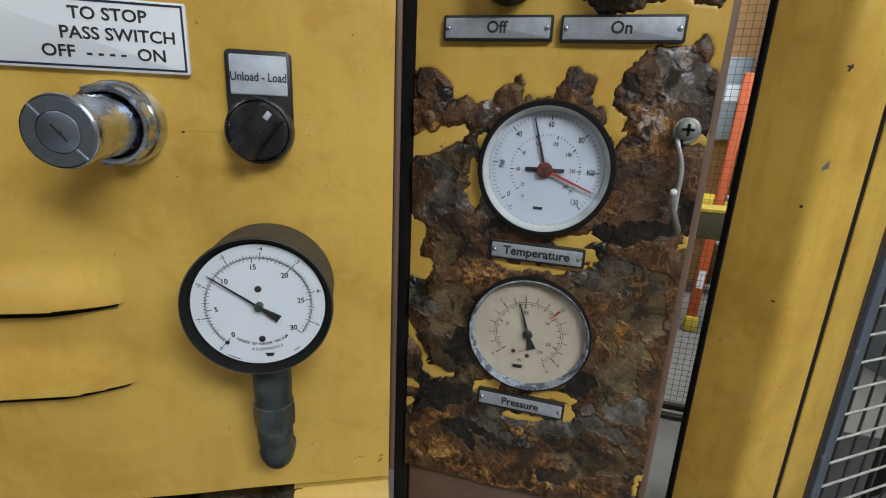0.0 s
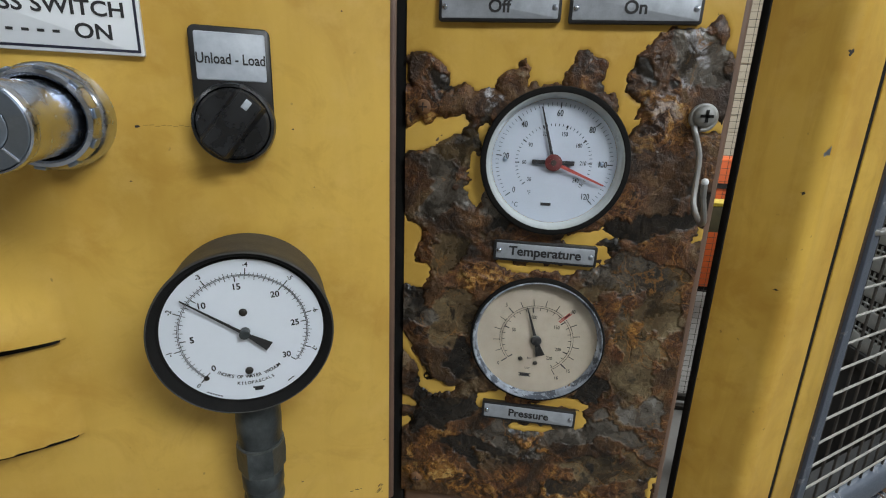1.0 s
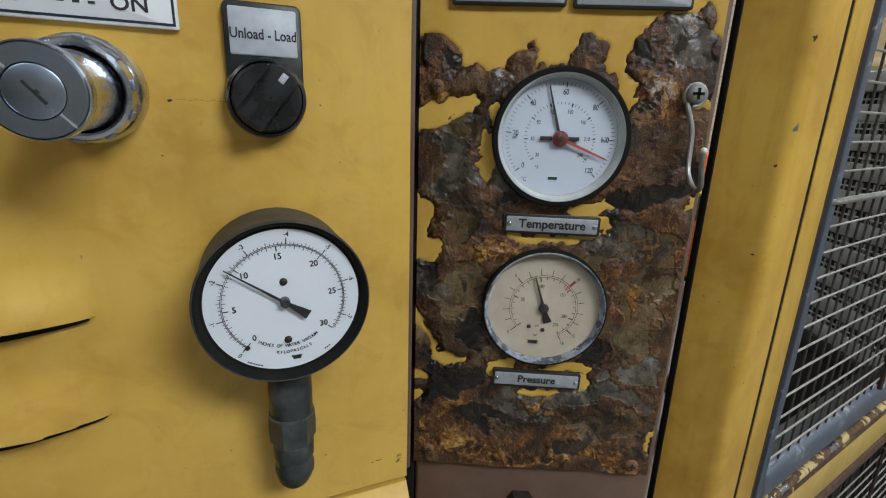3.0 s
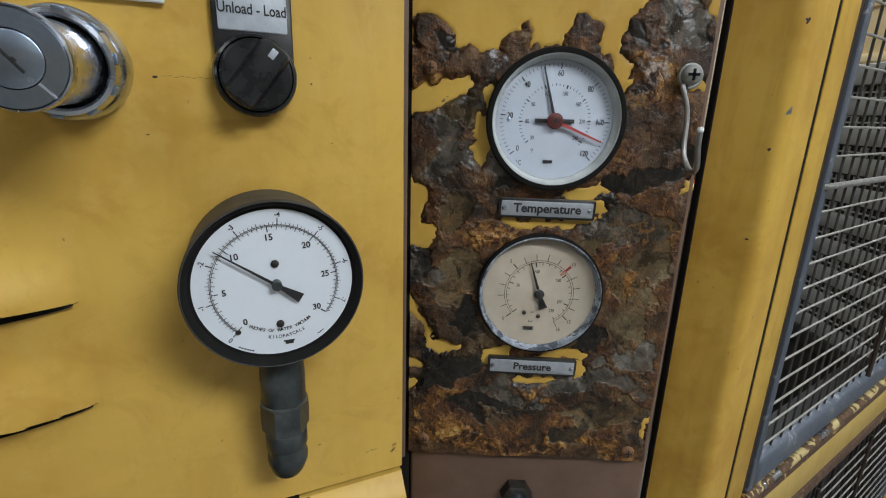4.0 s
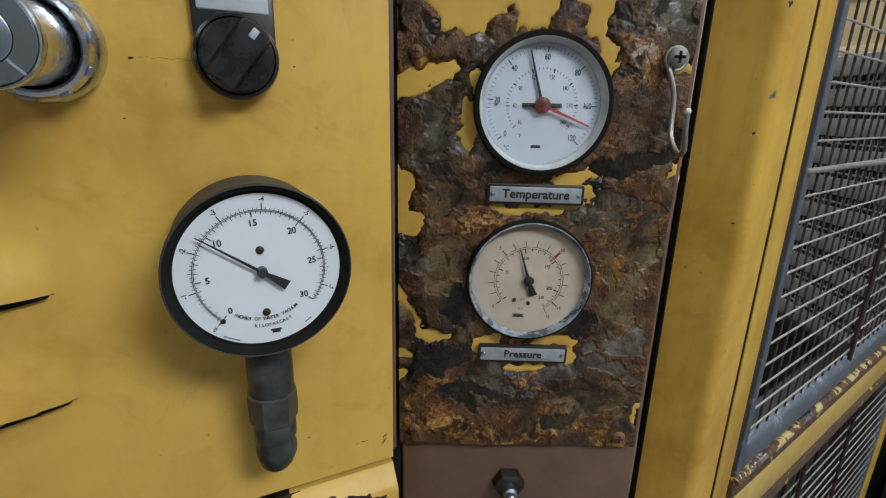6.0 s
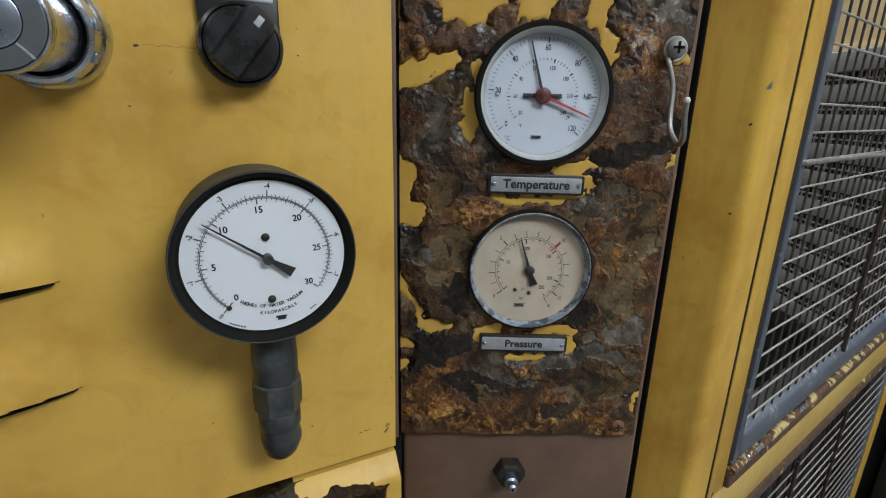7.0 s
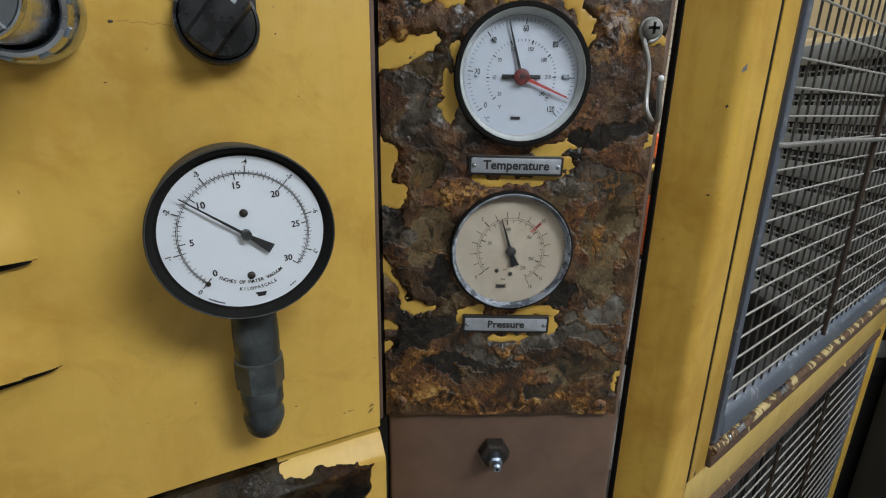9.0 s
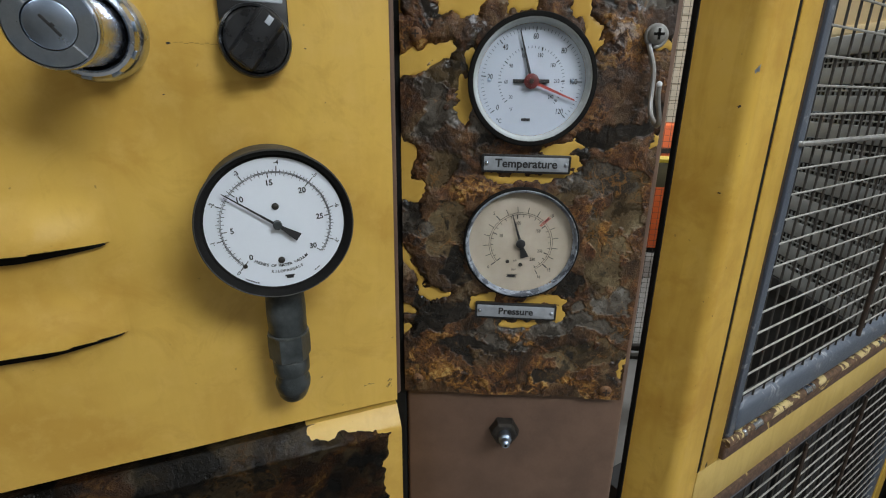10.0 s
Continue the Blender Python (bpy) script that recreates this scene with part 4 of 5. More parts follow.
for sgn in (1,):
    vs = []
    for z in (-0.0200, -0.0185, 0.0185, 0.0200):
        e = 0.55 if abs(z) > 0.019 else 1.0
        vs.append([bm.verts.new(p) for p in ((-0.0104 * e, -0.0125, z), (-0.0074 * e, -0.0250 * (0.92 if e < 1 else 1), z), (0.0074 * e, -0.0250 * (0.92 if e < 1 else 1), z), (0.0104 * e, -0.0125, z))])
    for a, b in zip(vs, vs[1:]):
        for k in range(4):
            bm.faces.new((a[k], a[(k + 1) % 4], b[(k + 1) % 4], b[k]))
    bm.faces.new(vs[0])
    bm.faces.new(vs[-1])
bmesh.ops.bevel(bm, geom=list(bm.edges), offset=0.0008, segments=2, affect="EDGES")
bmesh.ops.transform(bm, matrix=pose(0, 0, 0, 0, 38, 0), verts=bm.verts)
grip = part("knob_grip", bm, KNOB, sel)
bm = bmesh.new()
box(bm, -0.0019, 0.0019, -0.0254, -0.0240, 0.0115, 0.0172, 0.0003)
bmesh.ops.transform(bm, matrix=pose(0, 0, 0, 0, 38, 0), verts=bm.verts)
part("index_mark", bm, LABEL, grip, "white index mark")

# ---- draught gauge on its pipe stub ----
vg = thing("vacuum_gauge", DOOR @ Matrix.Translation((-0.0981, 0, 1.2205)), "large round white-faced vacuum gauge in a dark grey case", "gauge")
bm = bmesh.new()
lathe(bm, [(0.0, -0.0020), (0.0470, -0.0020), (0.0505, -0.0040), (0.0507, -0.0180), (0.0514, -0.0440), (0.0522, -0.0510), (0.0521, -0.0538), (0.0518, -0.0546), (0.0514, -0.0549), (0.0510, -0.0547)], 80)
part("case", bm, CASE, vg, "dark grey moulded case")
bm = bmesh.new()
lathe(bm, [(0.0511, -0.0547), (0.0500, -0.0538), (0.0488, -0.0518), (0.0477, -0.0487), (0.0460, -0.0484)], 80)
part("inner_lip", bm, RUBBER, vg)
bm = bmesh.new()
disc(bm, 0.0472, -0.0482, 80)
dial = part("dial", bm, DIAL_WHITE, vg, "white dial face")
YD = -0.0486
V0, V1 = -139.0, 128.0


def inch(v):
    return V0 + (V1 - V0) * v / 30


bm = bmesh.new()
ring_arc(bm, 0.0366, 0.0003, inch(0), inch(30), YD)
ring_arc(bm, 0.0359, 0.0003, inch(0), inch(30), YD)
for k in range(61):
    long = k % 10 == 0
    bar(bm, polar(0.0325 if long else (0.0337 if k % 2 == 0 else 0.0346), inch(k / 2)), polar(0.0359, inch(k / 2)), 0.0006 if long else 0.00035, YD - 0.00005)
for k in range(75):
    a = inch(k * 0.4015)
    if a > V1:
        break
    big = k % 10 == 0
    bar(bm, polar(0.0366, a), polar(0.0404 if big else (0.0388 if k % 5 == 0 else 0.0380), a), 0.0006 if big else 0.00032, YD - 0.00005)
part("scale", bm, INK, dial)
bm = bmesh.new()
numbers(bm, [(str(v), inch(v)) for v in (0, 5, 10, 15, 20, 25, 30)], 0.0292, 0.0054, YD, 0.95, 0.00012, -4)
for k in range(8):
    a = inch(k * 4.015)
    x, z = polar(0.0427, a)
    lettering(bm, ("-" if k else "") + str(k), 0.0042, Matrix.Translation((x, YD, z)) @ pose(0, 0, 0, 0, a if k else -140, 0), 0.9, 0.00008)
words = "INCHES OF WATER VACUUM"
for k, ch in enumerate(words):
    a = 214 - 70 * k / (len(words) - 1)
    x, z = polar(0.0302, a)
    if ch != " ":
        lettering(bm, ch, 0.0030, Matrix.Translation((x, YD, z)) @ pose(0, 0, 0, 0, a - 180, 0), 0.95, 0.00006)
words = "KILOPASCALS"
for k, ch in enumerate(words):
    a = 190 - 34 * k / (len(words) - 1)
    x, z = polar(0.0346, a)
    lettering(bm, ch, 0.0029, Matrix.Translation((x, YD, z)) @ pose(0, 0, 0, 0, a - 180, 0), 0.95, 0.00006)
part("number_ring", bm, INK, dial)
bm = bmesh.new()
box(bm, 0.0020, 0.0085, YD, YD + 0.0006, -0.0388, -0.0378)
box(bm, 0.0030, 0.0078, YD, YD + 0.0006, -0.0404, -0.0385)
for a0, r, n in ((212, 0.0444, 6), (147, 0.0430, 3)):
    for k in range(n):
        x, z = polar(r, a0 - 2.1 * k)
        bmx = Matrix.Translation((x, YD, z)) @ pose(0, 0, 0, 0, a0 - 180, 0)
        vs = [bm.verts.new(bmx @ Vector((sx * 0.0006, 0, sz * 0.0004))) for sx, sz in ((-1, -1), (1, -1), (1, 1), (-1, 1))]
        bm.faces.new(vs)
part("maker_mark", bm, INK, dial)
bm = bmesh.new()
x, z = polar(0.0366, inch(0) - 1)
lathe(bm, [(0.0016, YD), (0.0014, YD - 0.0006), (0.0, YD - 0.0007)], 12, Matrix.Translation((x, 0, z)))
part("zero_stop", bm, DARK_STEEL, dial)
for sx, sz in ((-0.0002, 0.0127), (0.0006, -0.0262)):
    bm = bmesh.new()
    screw_head(bm, sx, sz, 0.0024, YD + 0.0002, 0.0016)
    part("dial_screw", bm, DARK_STEEL, dial)
bm = bmesh.new()
pointer(bm, -54.0, 0.0405, 0.0, 0.0018, 0.0006, -0.0515)
pointer(bm, 126.0, 0.0168, 0.0, 0.0016, 0.0062, -0.0515)
part("black_pointer", bm, INK, vg)
bm = bmesh.new()
lathe(bm, [(0.0030, -0.0480), (0.0030, -0.0530), (0.0024, -0.0535), (0.0, -0.0536)], 24)
part("pointer_boss", bm, STEM, vg)

# pipe stub below the gauge
stem = thing("pipe_fitting", DOOR @ Matrix.Translation((-0.0965, -0.0250, 0.004)), "weathered grey pipe elbow holding the vacuum gauge", "pipe fitting")
UP = pose(0, 0, 0, 90, 0, 0)


def upright(bm, prof, n=28, tilt=0.0):
    """A turned piece about the z axis; prof: (radius, z)."""
    lathe(bm, [(r, z) for r, z in prof], n, UP)


bm = bmesh.new()
upright(bm, [(0.0100, 1.182), (0.0100, 1.1665), (0.0136, 1.1655), (0.0143, 1.158), (0.0150, 1.142), (0.0146, 1.124), (0.0130, 1.121)])
part("upper_socket", bm, STEM, stem)
bm = bmesh.new()
upright(bm, [(0.0130, 1.124), (0.0160, 1.122), (0.0164, 1.112), (0.0160, 1.101), (0.0130, 1.099)], 6)
part("hex_union", bm, STEM, stem, angle=20)
for z, r in ((1.1225, 0.0157), (1.0995, 0.0140)):
    bm = bmesh.new()
    upright(bm, [(r - 0.0015, z + 0.0010), (r, z + 0.0006), (r, z - 0.0006), (r - 0.0015, z - 0.0010)])
    part("worn_edge", bm, WORN_EDGE, stem, "paler worn edge ring")
bm = bmesh.new()
upright(bm, [(0.0128, 1.101), (0.0142, 1.099), (0.0142, 1.088), (0.0122, 1.085)])
part("lower_collar", bm, STEM, stem)
bm = bmesh.new()
tube(bm, [(0, 0, 1.090), (0, 0, 1.078), (0, 0.004, 1.069), (0, 0.012, 1.064), (0, 0.030, 1.063)], 0.0126, 20, 5)
bmesh.ops.create_uvsphere(bm, u_segments=20, v_segments=12, radius=0.0141, matrix=Matrix.Translation((0, 0.001, 1.076)))
part("elbow", bm, STEM, stem)

# ---- lower machine body under the door ----
body = thing("machine_body", DOOR, "rust-eaten yellow machine body below the cabinet door", "machine body")


def ledge_extent(X, Z):
    wx = X + 0.006 * fractal(X, Z, 45, 91, 4)
    wz = Z + 0.006 * fractal(X, Z, 45, 95, 4)
    keep = np.maximum(ell(wx, wz, -0.012, 1.012, 0.074, 0.015), ell(wx, wz, -0.004, 0.95, 0.011, 0.07))
    keep = np.maximum(keep, ell(wx, wz, -0.010, 0.80, 0.018, 0.06))
    return -keep


def body_depth(X, Z):
    slope = np.clip((1.014 - Z) / 0.018, 0, 1)
    return 0.014 * slope - 0.001


def body_crust(X, Z):
    f = ledge_extent(X, Z)
    return body_depth(X, Z) + np.clip(f / 0.002, -1, 1) * 0.0012 + np.clip(f / 0.006, 0, 1) * (0.001 + 0.0012 * (1 - np.abs(fractal(X, Z, 16, 97, 5))))


heightfield("painted_skin", np.linspace(-0.088, 0.0, 45), np.linspace(0.60, 1.0145, 139), body_depth, YELLOW, body, "yellow enamel left at the corner", 0.12)
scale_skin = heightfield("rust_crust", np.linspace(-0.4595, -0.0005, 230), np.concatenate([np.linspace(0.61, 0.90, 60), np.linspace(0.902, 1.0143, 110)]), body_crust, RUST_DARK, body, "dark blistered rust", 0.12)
co = np.empty(len(scale_skin.data.vertices) * 3)
scale_skin.data.vertices.foreach_get("co", co)
co = co.reshape(-1, 3)
for nm, seed in (("olive", 151), ("soot", 161)):
    patch = np.clip(0.5 + 6 * fractal(co[:, 0], co[:, 2], 16, seed, 4), 0, 1)
    scale_skin.data.attributes.new(nm, "FLOAT", "POINT").data.foreach_set("value", patch.astype(np.float32))
bm = bmesh.new()
box(bm, -0.46, 0.0, 0.0, 0.55, 0.02, 0.60)
box(bm, -0.46, -0.004, 0.02, 0.55, 0.60, 2.0)
part("inner_case", bm, BROWN, body)

# ---- yellow mesh door beside the column ----
GATE = pose(0.2000, 0.0335, 0, 0, 0, 35.5)
gate = thing("mesh_door", GATE, "yellow steel machine door with a wire mesh window", "door")
GW = 1.14
G_TOP = 2.1


def stile_profile():
    """Left face, slightly splayed, turning through a rounded corner into the front face."""
    a, c, b = Vector((-0.0030, 0.0560)), Vector((0.0150, 0.0)), Vector((0.0600, 0.0))
    p, q = c + (a - c).normalized() * 0.012, c + (b - c).normalized() * 0.012
    arc = [p * (1 - t) ** 2 + c * 2 * t * (1 - t) + q * t * t for t in np.linspace(0, 1, 9)]
    return [tuple(a)] + [tuple(v) for v in arc]


bm = bmesh.new()
outline = stile_profile() + [(0.0640, 0.0), (0.0650, 0.0035), (0.0670, 0.0035), (0.0670, 0.055)]
low = [bm.verts.new((x, y, 0.05)) for x, y in outline]
high = [bm.verts.new((x, y, G_TOP)) for x, y in outline]
for k in range(len(outline)):
    j = (k + 1) % len(outline)
    bm.faces.new((low[k], low[j], high[j], high[k]))
bm.faces.new(low)
bm.faces.new(high)
part("corner_post", bm, YELLOW_POST, gate, "rounded yellow edge post with small chips", 25)
bm = bmesh.new()
box(bm, -0.0045, 0.012, 0.0562, 0.063, 0.05, G_TOP, 0.001)
part("seal", bm, RUBBER, gate, "black rubber seal")
bm = bmesh.new()
box(bm, 0.0702, 0.1110, -0.0010, 0.030, 0.846, G_TOP, 0.0015)
part("left_stile", bm, YELLOW_POST, gate)
# the groove's shade, laid in as a black strip
bm = bmesh.new()
box(bm, 0.0646, 0.0701, 0.0002, 0.0032, 0.846, G_TOP)
part("groove_shadow_strip", bm, RUBBER, gate, "black strip painting in the shade of the groove")
bm = bmesh.new()
box(bm, 0.1112, 0.1178, -0.0006, 0.028, 0.882, G_TOP)
part("dark_joint", bm, ROD_RUST, gate, "dark rusty joint beside the mesh frame")
bm = bmesh.new()
box(bm, 0.0685, GW, 0.0005, 0.030, 0.772, 0.8455, 0.0015)
part("middle_rail", bm, YELLOW_DUSTY, gate)
bm = bmesh.new()
box(bm, 1.08, GW, -0.0010, 0.030, 0.05, 0.7715, 0.0015)
part("right_stile", bm, YELLOW_POST, gate)
bm = bmesh.new()
box(bm, 1.08, GW, -0.0010, 0.030, 0.8460, G_TOP, 0.0015)
part("upper_right_stile", bm, YELLOW_POST, gate)
bm = bmesh.new()
box(bm, 0.0685, 0.127, -0.0010, 0.030, 0.05, 0.7715, 0.0015)
part("lower_left_stile", bm, YELLOW_POST, gate)
bm = bmesh.new()
box(bm, 0.1120, 1.078, -0.0070, 0.020, 0.8480, 0.8770, 0.003, 3)
part("window_sill", bm, SILL_CHIP, gate, "sill with paint worn to rust")
bm = bmesh.new()
tube(bm, [(0.1125 + 0.0483 * k, -0.0050 + 0.0006 * math.sin(k * 2.1), 0.8752 + 0.0006 * math.sin(k * 1.3)) for k in range(21)], 0.0062, 12)
part("sill_edge", bm, SILL_EDGE, gate, "rounded sill edge with paint chipped to rust")
for x0, ln in ((0.176, 0.022), (0.150, 0.006), (0.330, 0.018), (0.352, 0.008), (0.62, 0.02)):
    bm = bmesh.new()
    zz = [(x0 + ln * k / 4, -0.0056 - 0.0002 * math.sin(k * 1.9), 0.8758) for k in range(5)]
    tube(bm, zz, 0.0060, 12)
    part("bare_metal_patch", bm, CHROME, gate, "bright bare metal on the worn edge")
bm = bmesh.new()
box(bm, 0.128, 1.078, -0.0035, 0.020, 0.7500, 0.7712, 0.003, 2)
part("lower_trim", bm, SILL_CHIP, gate, "rusted lower trim")
for nm, x0, x1, z0, z1 in (("mesh_frame_upright", 0.1180, 0.1330, 0.8790, G_TOP), ("mesh_frame_upright", 1.050, 1.076, 0.8820, G_TOP)):
    bm = bmesh.new()
    box(bm, x0, x1, -0.0040, 0.022, z0, z1, 0.002)
    part(nm, bm, FRAME_GREY, gate, "blue-grey angle frame")
bm = bmesh.new()
box(bm, 0.1335, 1.049, -0.0050, 0.012, 0.8800, 0.9200, 0.008, 3)
part("mesh_frame_bottom", bm, FRAME_GREY, gate, "round-edged blue-grey bottom frame")
bm = bmesh.new()
box(bm, 1.020, 1.0785, 0.002, 0.024, 0.05, 0.7490, 0.003)
part("lower_frame_upright", bm, FRAME_GREY, gate)
bm = bmesh.new()
box(bm, 0.130, 1.0195, 0.002, 0.022, 0.7340, 0.7490, 0.002)
part("lower_frame_top", bm, FRAME_GREY, gate)
bm = bmesh.new()
box(bm, 0.06, 1.10, 0.10, 0.14, 0.0, 0.735, 0.004)
for k in range(9):
    box(bm, 0.10 + 0.11 * k, 0.15 + 0.11 * k, 0.085, 0.0995, 0.02, 0.70, 0.003)
part("inner_baffle", bm, TRAY_DARK, gate, "dark ribbed baffle behind the lower mesh")
# groove line, chips and the small fixing hole
def post_face(x):
    """Depth of the gate's front skin at x."""
    pr = stile_profile()
    for (xa, ya), (xb, yb) in zip(pr, pr[1:]):
        if xa <= x <= xb:
            return ya + (yb - ya) * (x - xa) / (xb - xa)
    return 0.0 if x < 0.068 else -0.0010


for cx, cz, r in ((0.0185, 1.3325, 0.0042), (0.0120, 1.2990, 0.0015), (0.0170, 1.405, 0.0025), (0.0300, 1.1350, 0.0012), (0.0230, 1.08, 0.0012), (0.0110, 1.215, 0.0010), (0.0820, 0.8520, 0.0045)):
    bm = bmesh.new()
    n = 11
    rr = [r * random.uniform(0.35, 1.15) for _ in range(n)]
    rim = [(cx + rr[k] * math.cos(k * math.tau / n) * 0.7, cz + rr[k] * 1.2 * math.sin(k * math.tau / n)) for k in range(n)]
    mid = bm.verts.new((cx, post_face(cx) - 0.0002, cz))
    vs = [bm.verts.new((x, post_face(x) - 0.0002, z)) for x, z in rim]
    for k in range(n):
        bm.faces.new((mid, vs[k], vs[(k + 1) % n]))
    part("paint_chip", bm, STEEL if r > 0.004 and cz > 1 else DARK_STEEL, gate)

PITCH = 0.0293


def wires(name, x0, x1, z0, z1, first_z, flat, rise, label):
    bm = bmesh.new()
    z = first_z
    while z < z1:
        if z > z0:
            tube(bm, [(x0, -0.0005, z), (x1, -0.0005, z)], rise, 6)
        z += PITCH
    a = part(name + "_mesh_weft", bm, WIRE, gate, label)
    tagged(a, kind="stuff")
    bm = bmesh.new()
    x = x0 + PITCH * 0.7
    while x < x1:
        tube(bm, [(x, 0.0040, z0), (x, 0.0040, z1)], flat, 6)
        x += PITCH
    tagged(part(name + "_mesh_warp", bm, WIRE_DARK, gate, "dark upright mesh wires"), kind="stuff")


wires("upper", 0.131, 1.052, 0.920, G_TOP, 0.9390, 0.0014, 0.0013, "galvanised mesh wires")
wires("lower", 0.129, 1.022, 0.06, 0.740, 0.10, 0.0012, 0.0014, "galvanised mesh wires")
for x0 in (0.505,):
    bm = bmesh.new()
    tube(bm, [(x0, -0.0055, 0.925), (x0, -0.0055, G_TOP)], 0.0034, 10)
    part("stiffening_rod", bm, ROD_RUST, gate, "rusty upright stiffening rod")
for x0 in (0.42, 0.68):
    bm = bmesh.new()
    tube(bm, [(x0, -0.0060, 0.06), (x0, -0.0050, 0.740)], 0.0030, 10)
    part("stiffening_rod", bm, ROD_RUST, gate)
bm = bmesh.new()
tube(bm, [(0.124, -0.0020, 1.2605), (0.138, -0.0060, 1.2605), (0.30, -0.0075, 1.2600), (0.50, -0.0140, 1.2575), (0.545, -0.016, 1.2600), (0.62, -0.02, 1.276), (0.72, -0.022, 1.298), (0.90, -0.012, 1.335)], 0.0032, 10, 6)
part("bent_wire", bm, ZINC, gate, "thick bent wire woven across the mesh")

# ---- behind the mesh: stacked slotted trays ----
SX, SY0, SY1, STEP = 1.15, 0.74, 1.40, 0.0885


def slotted_tray():
    t = thing("slotted_tray", Matrix.Translation((SX, SY0, 0)), "grey slotted tray in a tall stack behind the mesh", "tray", "stacked trays")
    bm = bmesh.new()
    L = SY1 - SY0
    box(bm, 0.0, 0.42, 0.0, L, 0.0, 0.0530, 0.003)
    part("tray_body", bm, TRAY, t)
    # solid black box in place of the shade inside the slots
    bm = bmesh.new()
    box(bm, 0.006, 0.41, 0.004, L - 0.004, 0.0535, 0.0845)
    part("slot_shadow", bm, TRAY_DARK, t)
    bm = bmesh.new()
    for z0 in (0.0650,):
        box(bm, 0.0, 0.008, 0.0, L, z0, z0 + 0.005, 0.001)
    for k in range(29):
        y = 0.004 + k * (L - 0.012) / 28
        box(bm, 0.001, 0.009, y, y + 0.0042, 0.0535, 0.0845)
    part("slot_ribs", bm, TRAY, t)
    return t


first = slotted_tray()
first.location.z = 0.022 + STEP * 7
for k in range(8, 16):
    copy_thing(first, Matrix.Translation((SX, SY0, 0.022 + STEP * k)))
bm = bmesh.new()
box(bm, -0.01, 0.43, -0.01, SY1 - SY0 + 0.01, 0, 0.060, 0.004)
solo("flat_tray", bm, TRAY, Matrix.Translation((SX, SY0, 0.022 + STEP * 16)), "flat grey tray lying on the slotted stack", "tray")
stand = thing("stack_stand", Matrix.Translation((SX, SY0, 0)), "dark steel stand under the stack of trays", "stand")
bm = bmesh.new()
box(bm, -0.01, 0.43, -0.01, SY1 - SY0 + 0.01, STEP * 7 - 0.03, STEP * 7 + 0.021, 0.003)
part("stand_top", bm, TRAY_DARK, stand)
bm = bmesh.new()
box(bm, 0.0, 0.42, 0.0, SY1 - SY0, 0.021, STEP * 7 - 0.03, 0.004)
part("stand_box", bm, TRAY_DARK, stand)
# added black sheet: keeps the floor seen through the mesh dark
bm = bmesh.new()
box(bm, 1.00, 2.20, 0.45, 1.95, 0.002, 0.02, 0.004)
solo("floor_darkening_sheet", bm, TRAY_DARK, Matrix(), "black sheet added to darken the concrete floor behind the mesh", "tray")
machine = thing("dark_machine", Matrix.Translation((1.18, 0.60, 0)) @ pose(0, 0, 0, 0, 0, 8), "black oily machine housing beyond the mesh door", "machine")
bm = bmesh.new()
box(bm, 0, 1.4, 0, 0.10, 0, 1.30, 0.02)
part("housing", bm, TRAY_DARK, machine)
bm = bmesh.new()
box(bm, 0.05, 1.3, -0.06, -0.002, 0.30, 0.55, 0.02)
part("cover", bm, DARK_STEEL, machine)

bm = bmesh.new()
box(bm, 0, 0.012, 0, 0.9, 0, 0.62, 0.002)
for k in range(3):
    box(bm, -0.012, 0.0, 0, 0.9, 0.02 + 0.27 * k, 0.06 + 0.27 * k, 0.002)
solo("plywood_crate", bm, CRATE, Matrix.Translation((2.15, 2.1, 1.62)) @ pose(0, 0, 0, 0, 0, 20), "pale plywood crate side behind the machine", "crate")
bm = bmesh.new()
box(bm, 0, 0.5, 0, 1.1, 0, 1.60, 0.006)
solo("crate_stand", bm, BOX_GREY, Matrix.Translation((2.1, 2.0, 0.0)) @ pose(0, 0, 0, 0, 0, 20), "grey steel stand under the plywood crate", "stand")

# ---- wire fence, beam and far things seen through the gap ----
fence = thing("wire_fence", Matrix.Translation((0, 1.86, 0)), "wire mesh partition fence on a floor rail", "fence")
bm = bmesh.new()
for k in range(92):
    x = -0.4 + k * 0.028
    if x < 1.10:
        tube(bm, [(x, 0, 0.06), (x, 0, 2.35)], 0.0011, 4)
for k in range(82):
    tube(bm, [(-0.4, 0, 0.07 + k * 0.028), (1.10, 0, 0.07 + k * 0.028)], 0.0011, 4)
tagged(part("wire_mesh", bm, WIRE_DARK, fence), kind="stuff")
for nm, a, b, r in (("fence_rail", (-0.4, 0, 0.045), (1.12, 0, 0.045), 0.016), ("fence_rail", (-0.4, 0, 2.36), (1.12, 0, 2.36), 0.018), ("fence_post", (1.11, 0, 0), (1.11, 0, 2.4), 0.02), ("fence_post", (-0.41, 0, 0), (-0.41, 0, 2.4), 0.02)):
    bm = bmesh.new()
    tube(bm, [a, b], r, 10)
    part(nm, bm, DARK_STEEL, fence)
bm = bmesh.new()
box(bm, -0.4, 3.2, -0.06, -0.035, 0.0, 0.022, 0.003)
box(bm, -0.4, 3.2, 0.03, 0.055, 0.0, 0.022, 0.003)
part("floor_rail", bm, DARK_STEEL, fence)

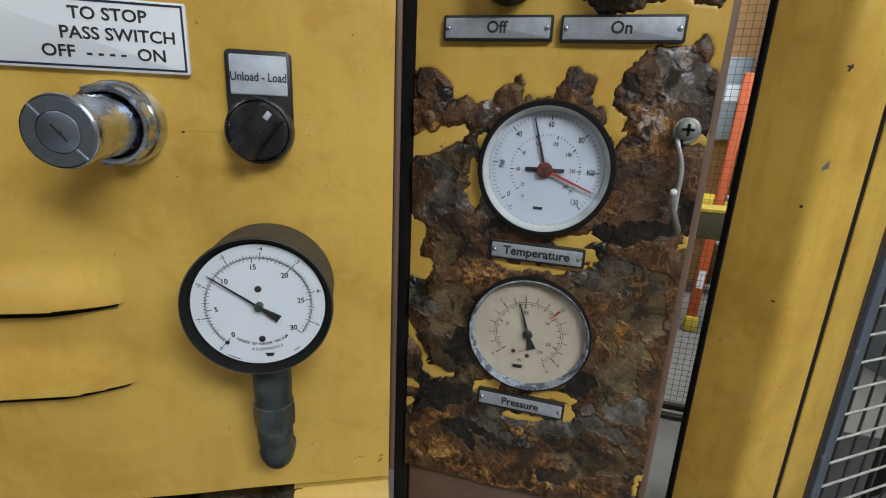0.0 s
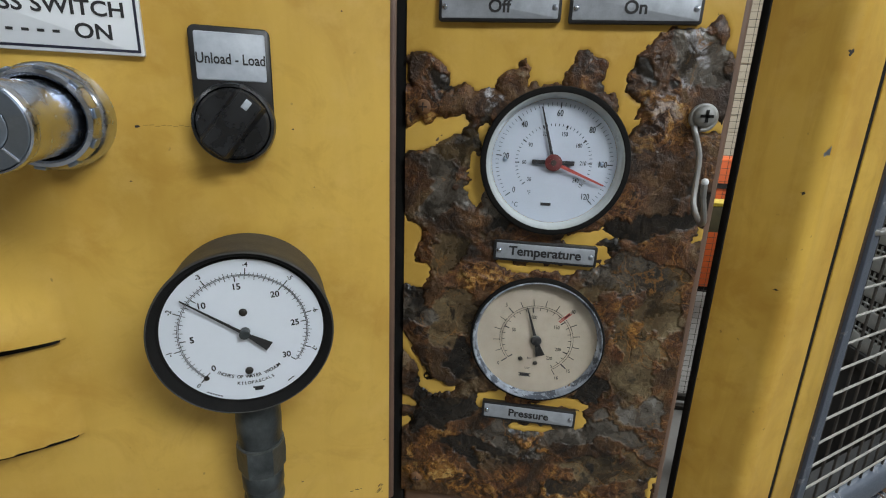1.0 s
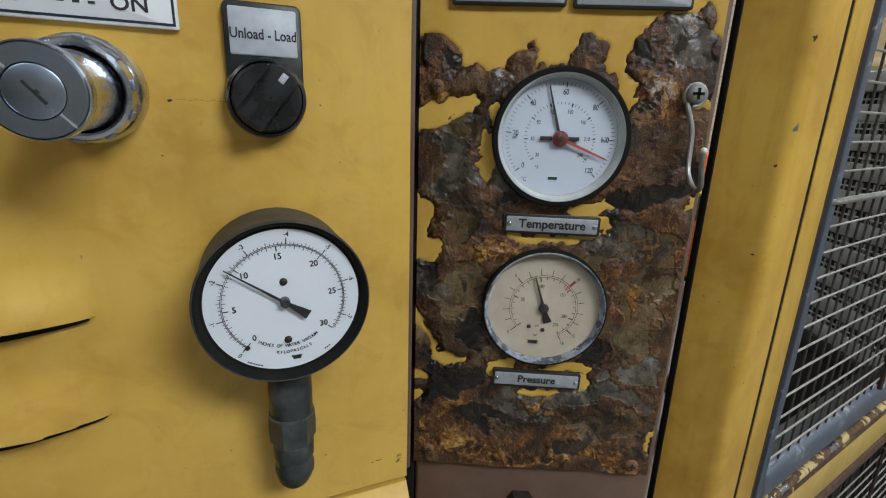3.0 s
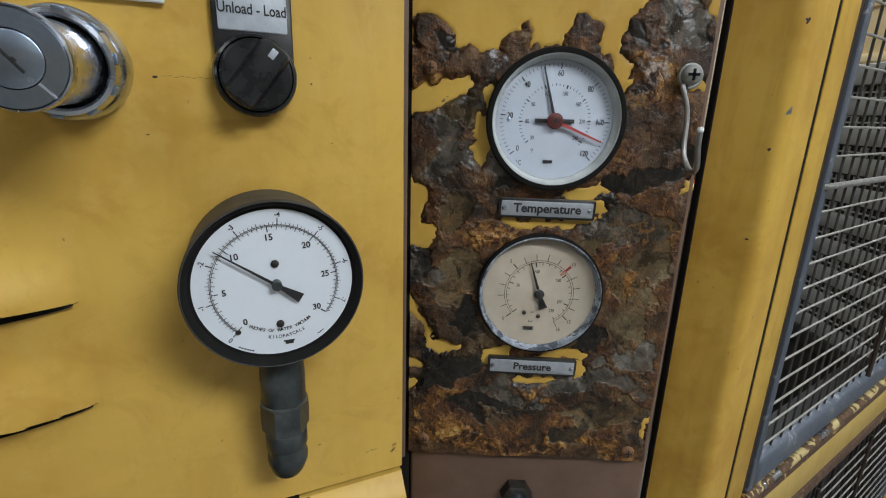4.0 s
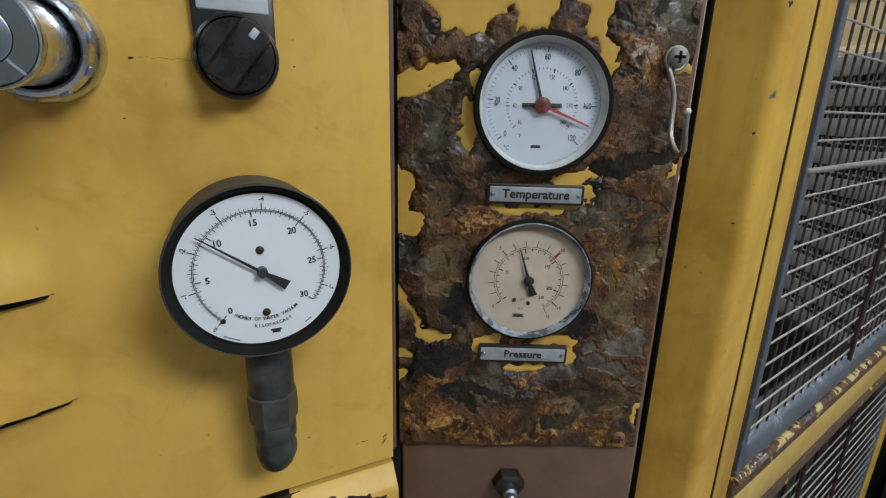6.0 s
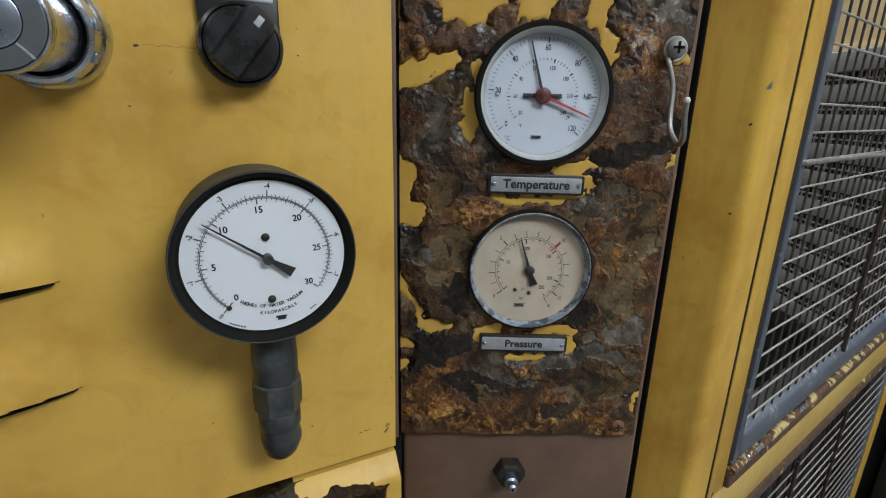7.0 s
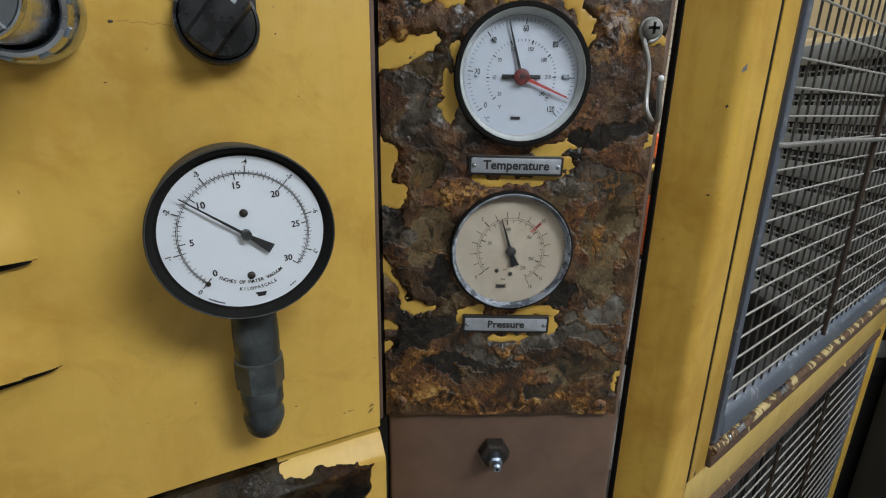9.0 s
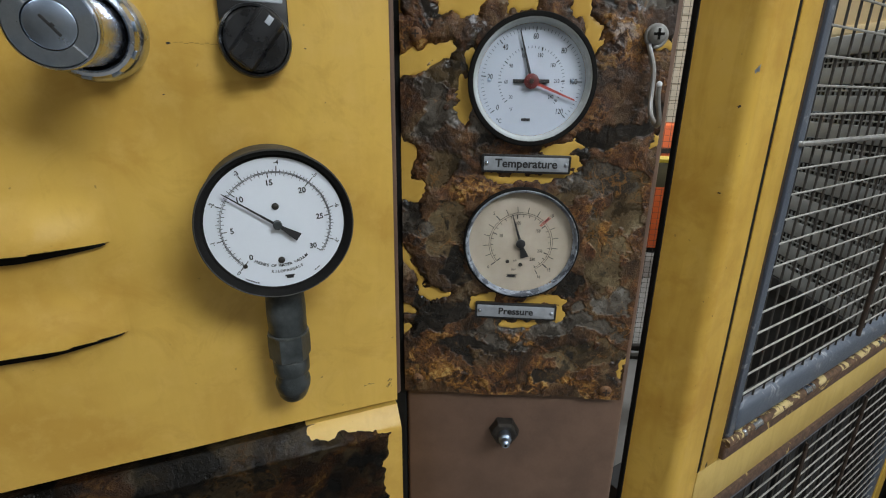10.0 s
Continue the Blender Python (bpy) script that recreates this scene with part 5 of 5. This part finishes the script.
beam = thing("cross_beam", Matrix.Translation((0, 1.40, 0)), "dirty olive steel beam with a yellow top edge", "beam")
bm = bmesh.new()
box(bm, -0.3, 0.93, 0.0, 0.10, 0.975, 1.068, 0.006)
part("beam_body", bm, OLIVE, beam)
bm = bmesh.new()
box(bm, -0.3, 0.93, -0.002, 0.102, 1.0685, 1.082, 0.003)
part("beam_edge", bm, SAFETY, beam)
for x in (-0.25, 0.84):
    bm = bmesh.new()
    box(bm, x, x + 0.08, 0.01, 0.09, 0, 0.975, 0.004)
    part("beam_leg", bm, OLIVE, beam)

ladder = thing("step_ladder", Matrix.Translation((0.875, 2.95, 0)) @ pose(0, 0, 0, -8, 4, 0), "orange fibreglass step ladder with yellow feet", "ladder")
for sx in (0.0, 0.29):
    bm = bmesh.new()
    box(bm, sx - 0.03, sx + 0.03, -0.012, 0.02, 0.05, 1.7, 0.003)
    rail = part("side_rail", bm, ORANGE, ladder)
    bm = bmesh.new()
    box(bm, sx - 0.04, sx + 0.04, -0.03, 0.035, 0.0, 0.10, 0.006)
    part("ladder_foot", bm, SAFETY, ladder)
    bm = bmesh.new()
    box(bm, sx - 0.02, sx + 0.02, -0.0135, -0.0125, 0.30, 0.42)
    part("white_sticker", bm, SIGN, rail)
for k in range(5):
    bm = bmesh.new()
    box(bm, 0.031, 0.259, -0.02, 0.05, 0.30 * (k + 1), 0.30 * (k + 1) + 0.03, 0.003)
    part("step", bm, ZINC, ladder)

bm = bmesh.new()
box(bm, 0, 1.25, 0, 0.06, 0, 2.6, 0.004)
solo("plywood_partition", bm, WOOD, Matrix.Translation((0.35, 4.10, 0)), "tall plywood partition behind the fence", "partition")
ebox = thing("switch_box", Matrix.Translation((1.02, 4.085, 1.24)), "grey electrical switch box with a white label", "switch box")
bm = bmesh.new()
box(bm, -0.12, 0.19, -0.12, 0.014, 0, 0.62, 0.006)
part("enclosure", bm, BOX_GREY, ebox)
bm = bmesh.new()
box(bm, 0.04, 0.16, -0.1215, -0.1202, 0.30, 0.42)
part("paper_label", bm, SIGN, ebox)
bm = bmesh.new()
tube(bm, [(0.19, -0.06, 0.50), (0.23, -0.06, 0.50), (0.25, -0.07, 0.46)], 0.012, 8, 3)
part("red_handle", bm, ORANGE, ebox)
bm = bmesh.new()
box(bm, 0, 0.75, 0, 0.35, 0.68, 0.82, 0.01)
for x in (0.02, 0.66):
    box(bm, x, x + 0.07, 0.03, 0.32, 0, 0.68, 0.005)
solo("yellow_barrier", bm, SAFETY, Matrix.Translation((0.75, 3.55, 0)), "chipped yellow safety barrier", "barrier")
cab = thing("orange_cabinet", Matrix.Translation((1.42, 3.60, 0)), "wide bright orange steel cabinet", "cabinet")
for k in range(2):
    bm = bmesh.new()
    box(bm, 0.62 * k, 0.62 * k + 0.60, 0, 0.5, 0.05, 1.08, 0.006)
    u = part("cabinet_bay", bm, ORANGE, cab)
    bm = bmesh.new()
    box(bm, 0.62 * k - 0.002, 0.62 * k + 0.602, -0.006, 0.0, 0.86, 0.90)
    part("dark_band", bm, DARK_STEEL, u)
bm = bmesh.new()
box(bm, 0.02, 1.2, 0.02, 0.48, 0, 0.05)
part("plinth", bm, RUBBER, cab)
bm = bmesh.new()
tube(bm, [(1.34, 3.9, 0), (1.34, 3.9, 2.9)], 0.13, 20)
solo("lagged_pipe", bm, FOIL, Matrix(), "upright pipe wrapped in silver foil lagging", "pipe")

# courses of blocks on the far wall
random.seed(5)
bme = bmesh.new()
box(bme, -0.199, 0.199, -0.012, 0.0, -0.094, 0.094, 0.004, 1)
block_mesh = mesh_from("block", bme, BLOCK)
for r in range(9):
    for c in range(12):
        ob = new("block", block_mesh)
        ob.parent = north
        ob.location = (0.6 + c * 0.404 + (0.202 if r % 2 else 0), HY1, 0.95 + 0.194 * r)
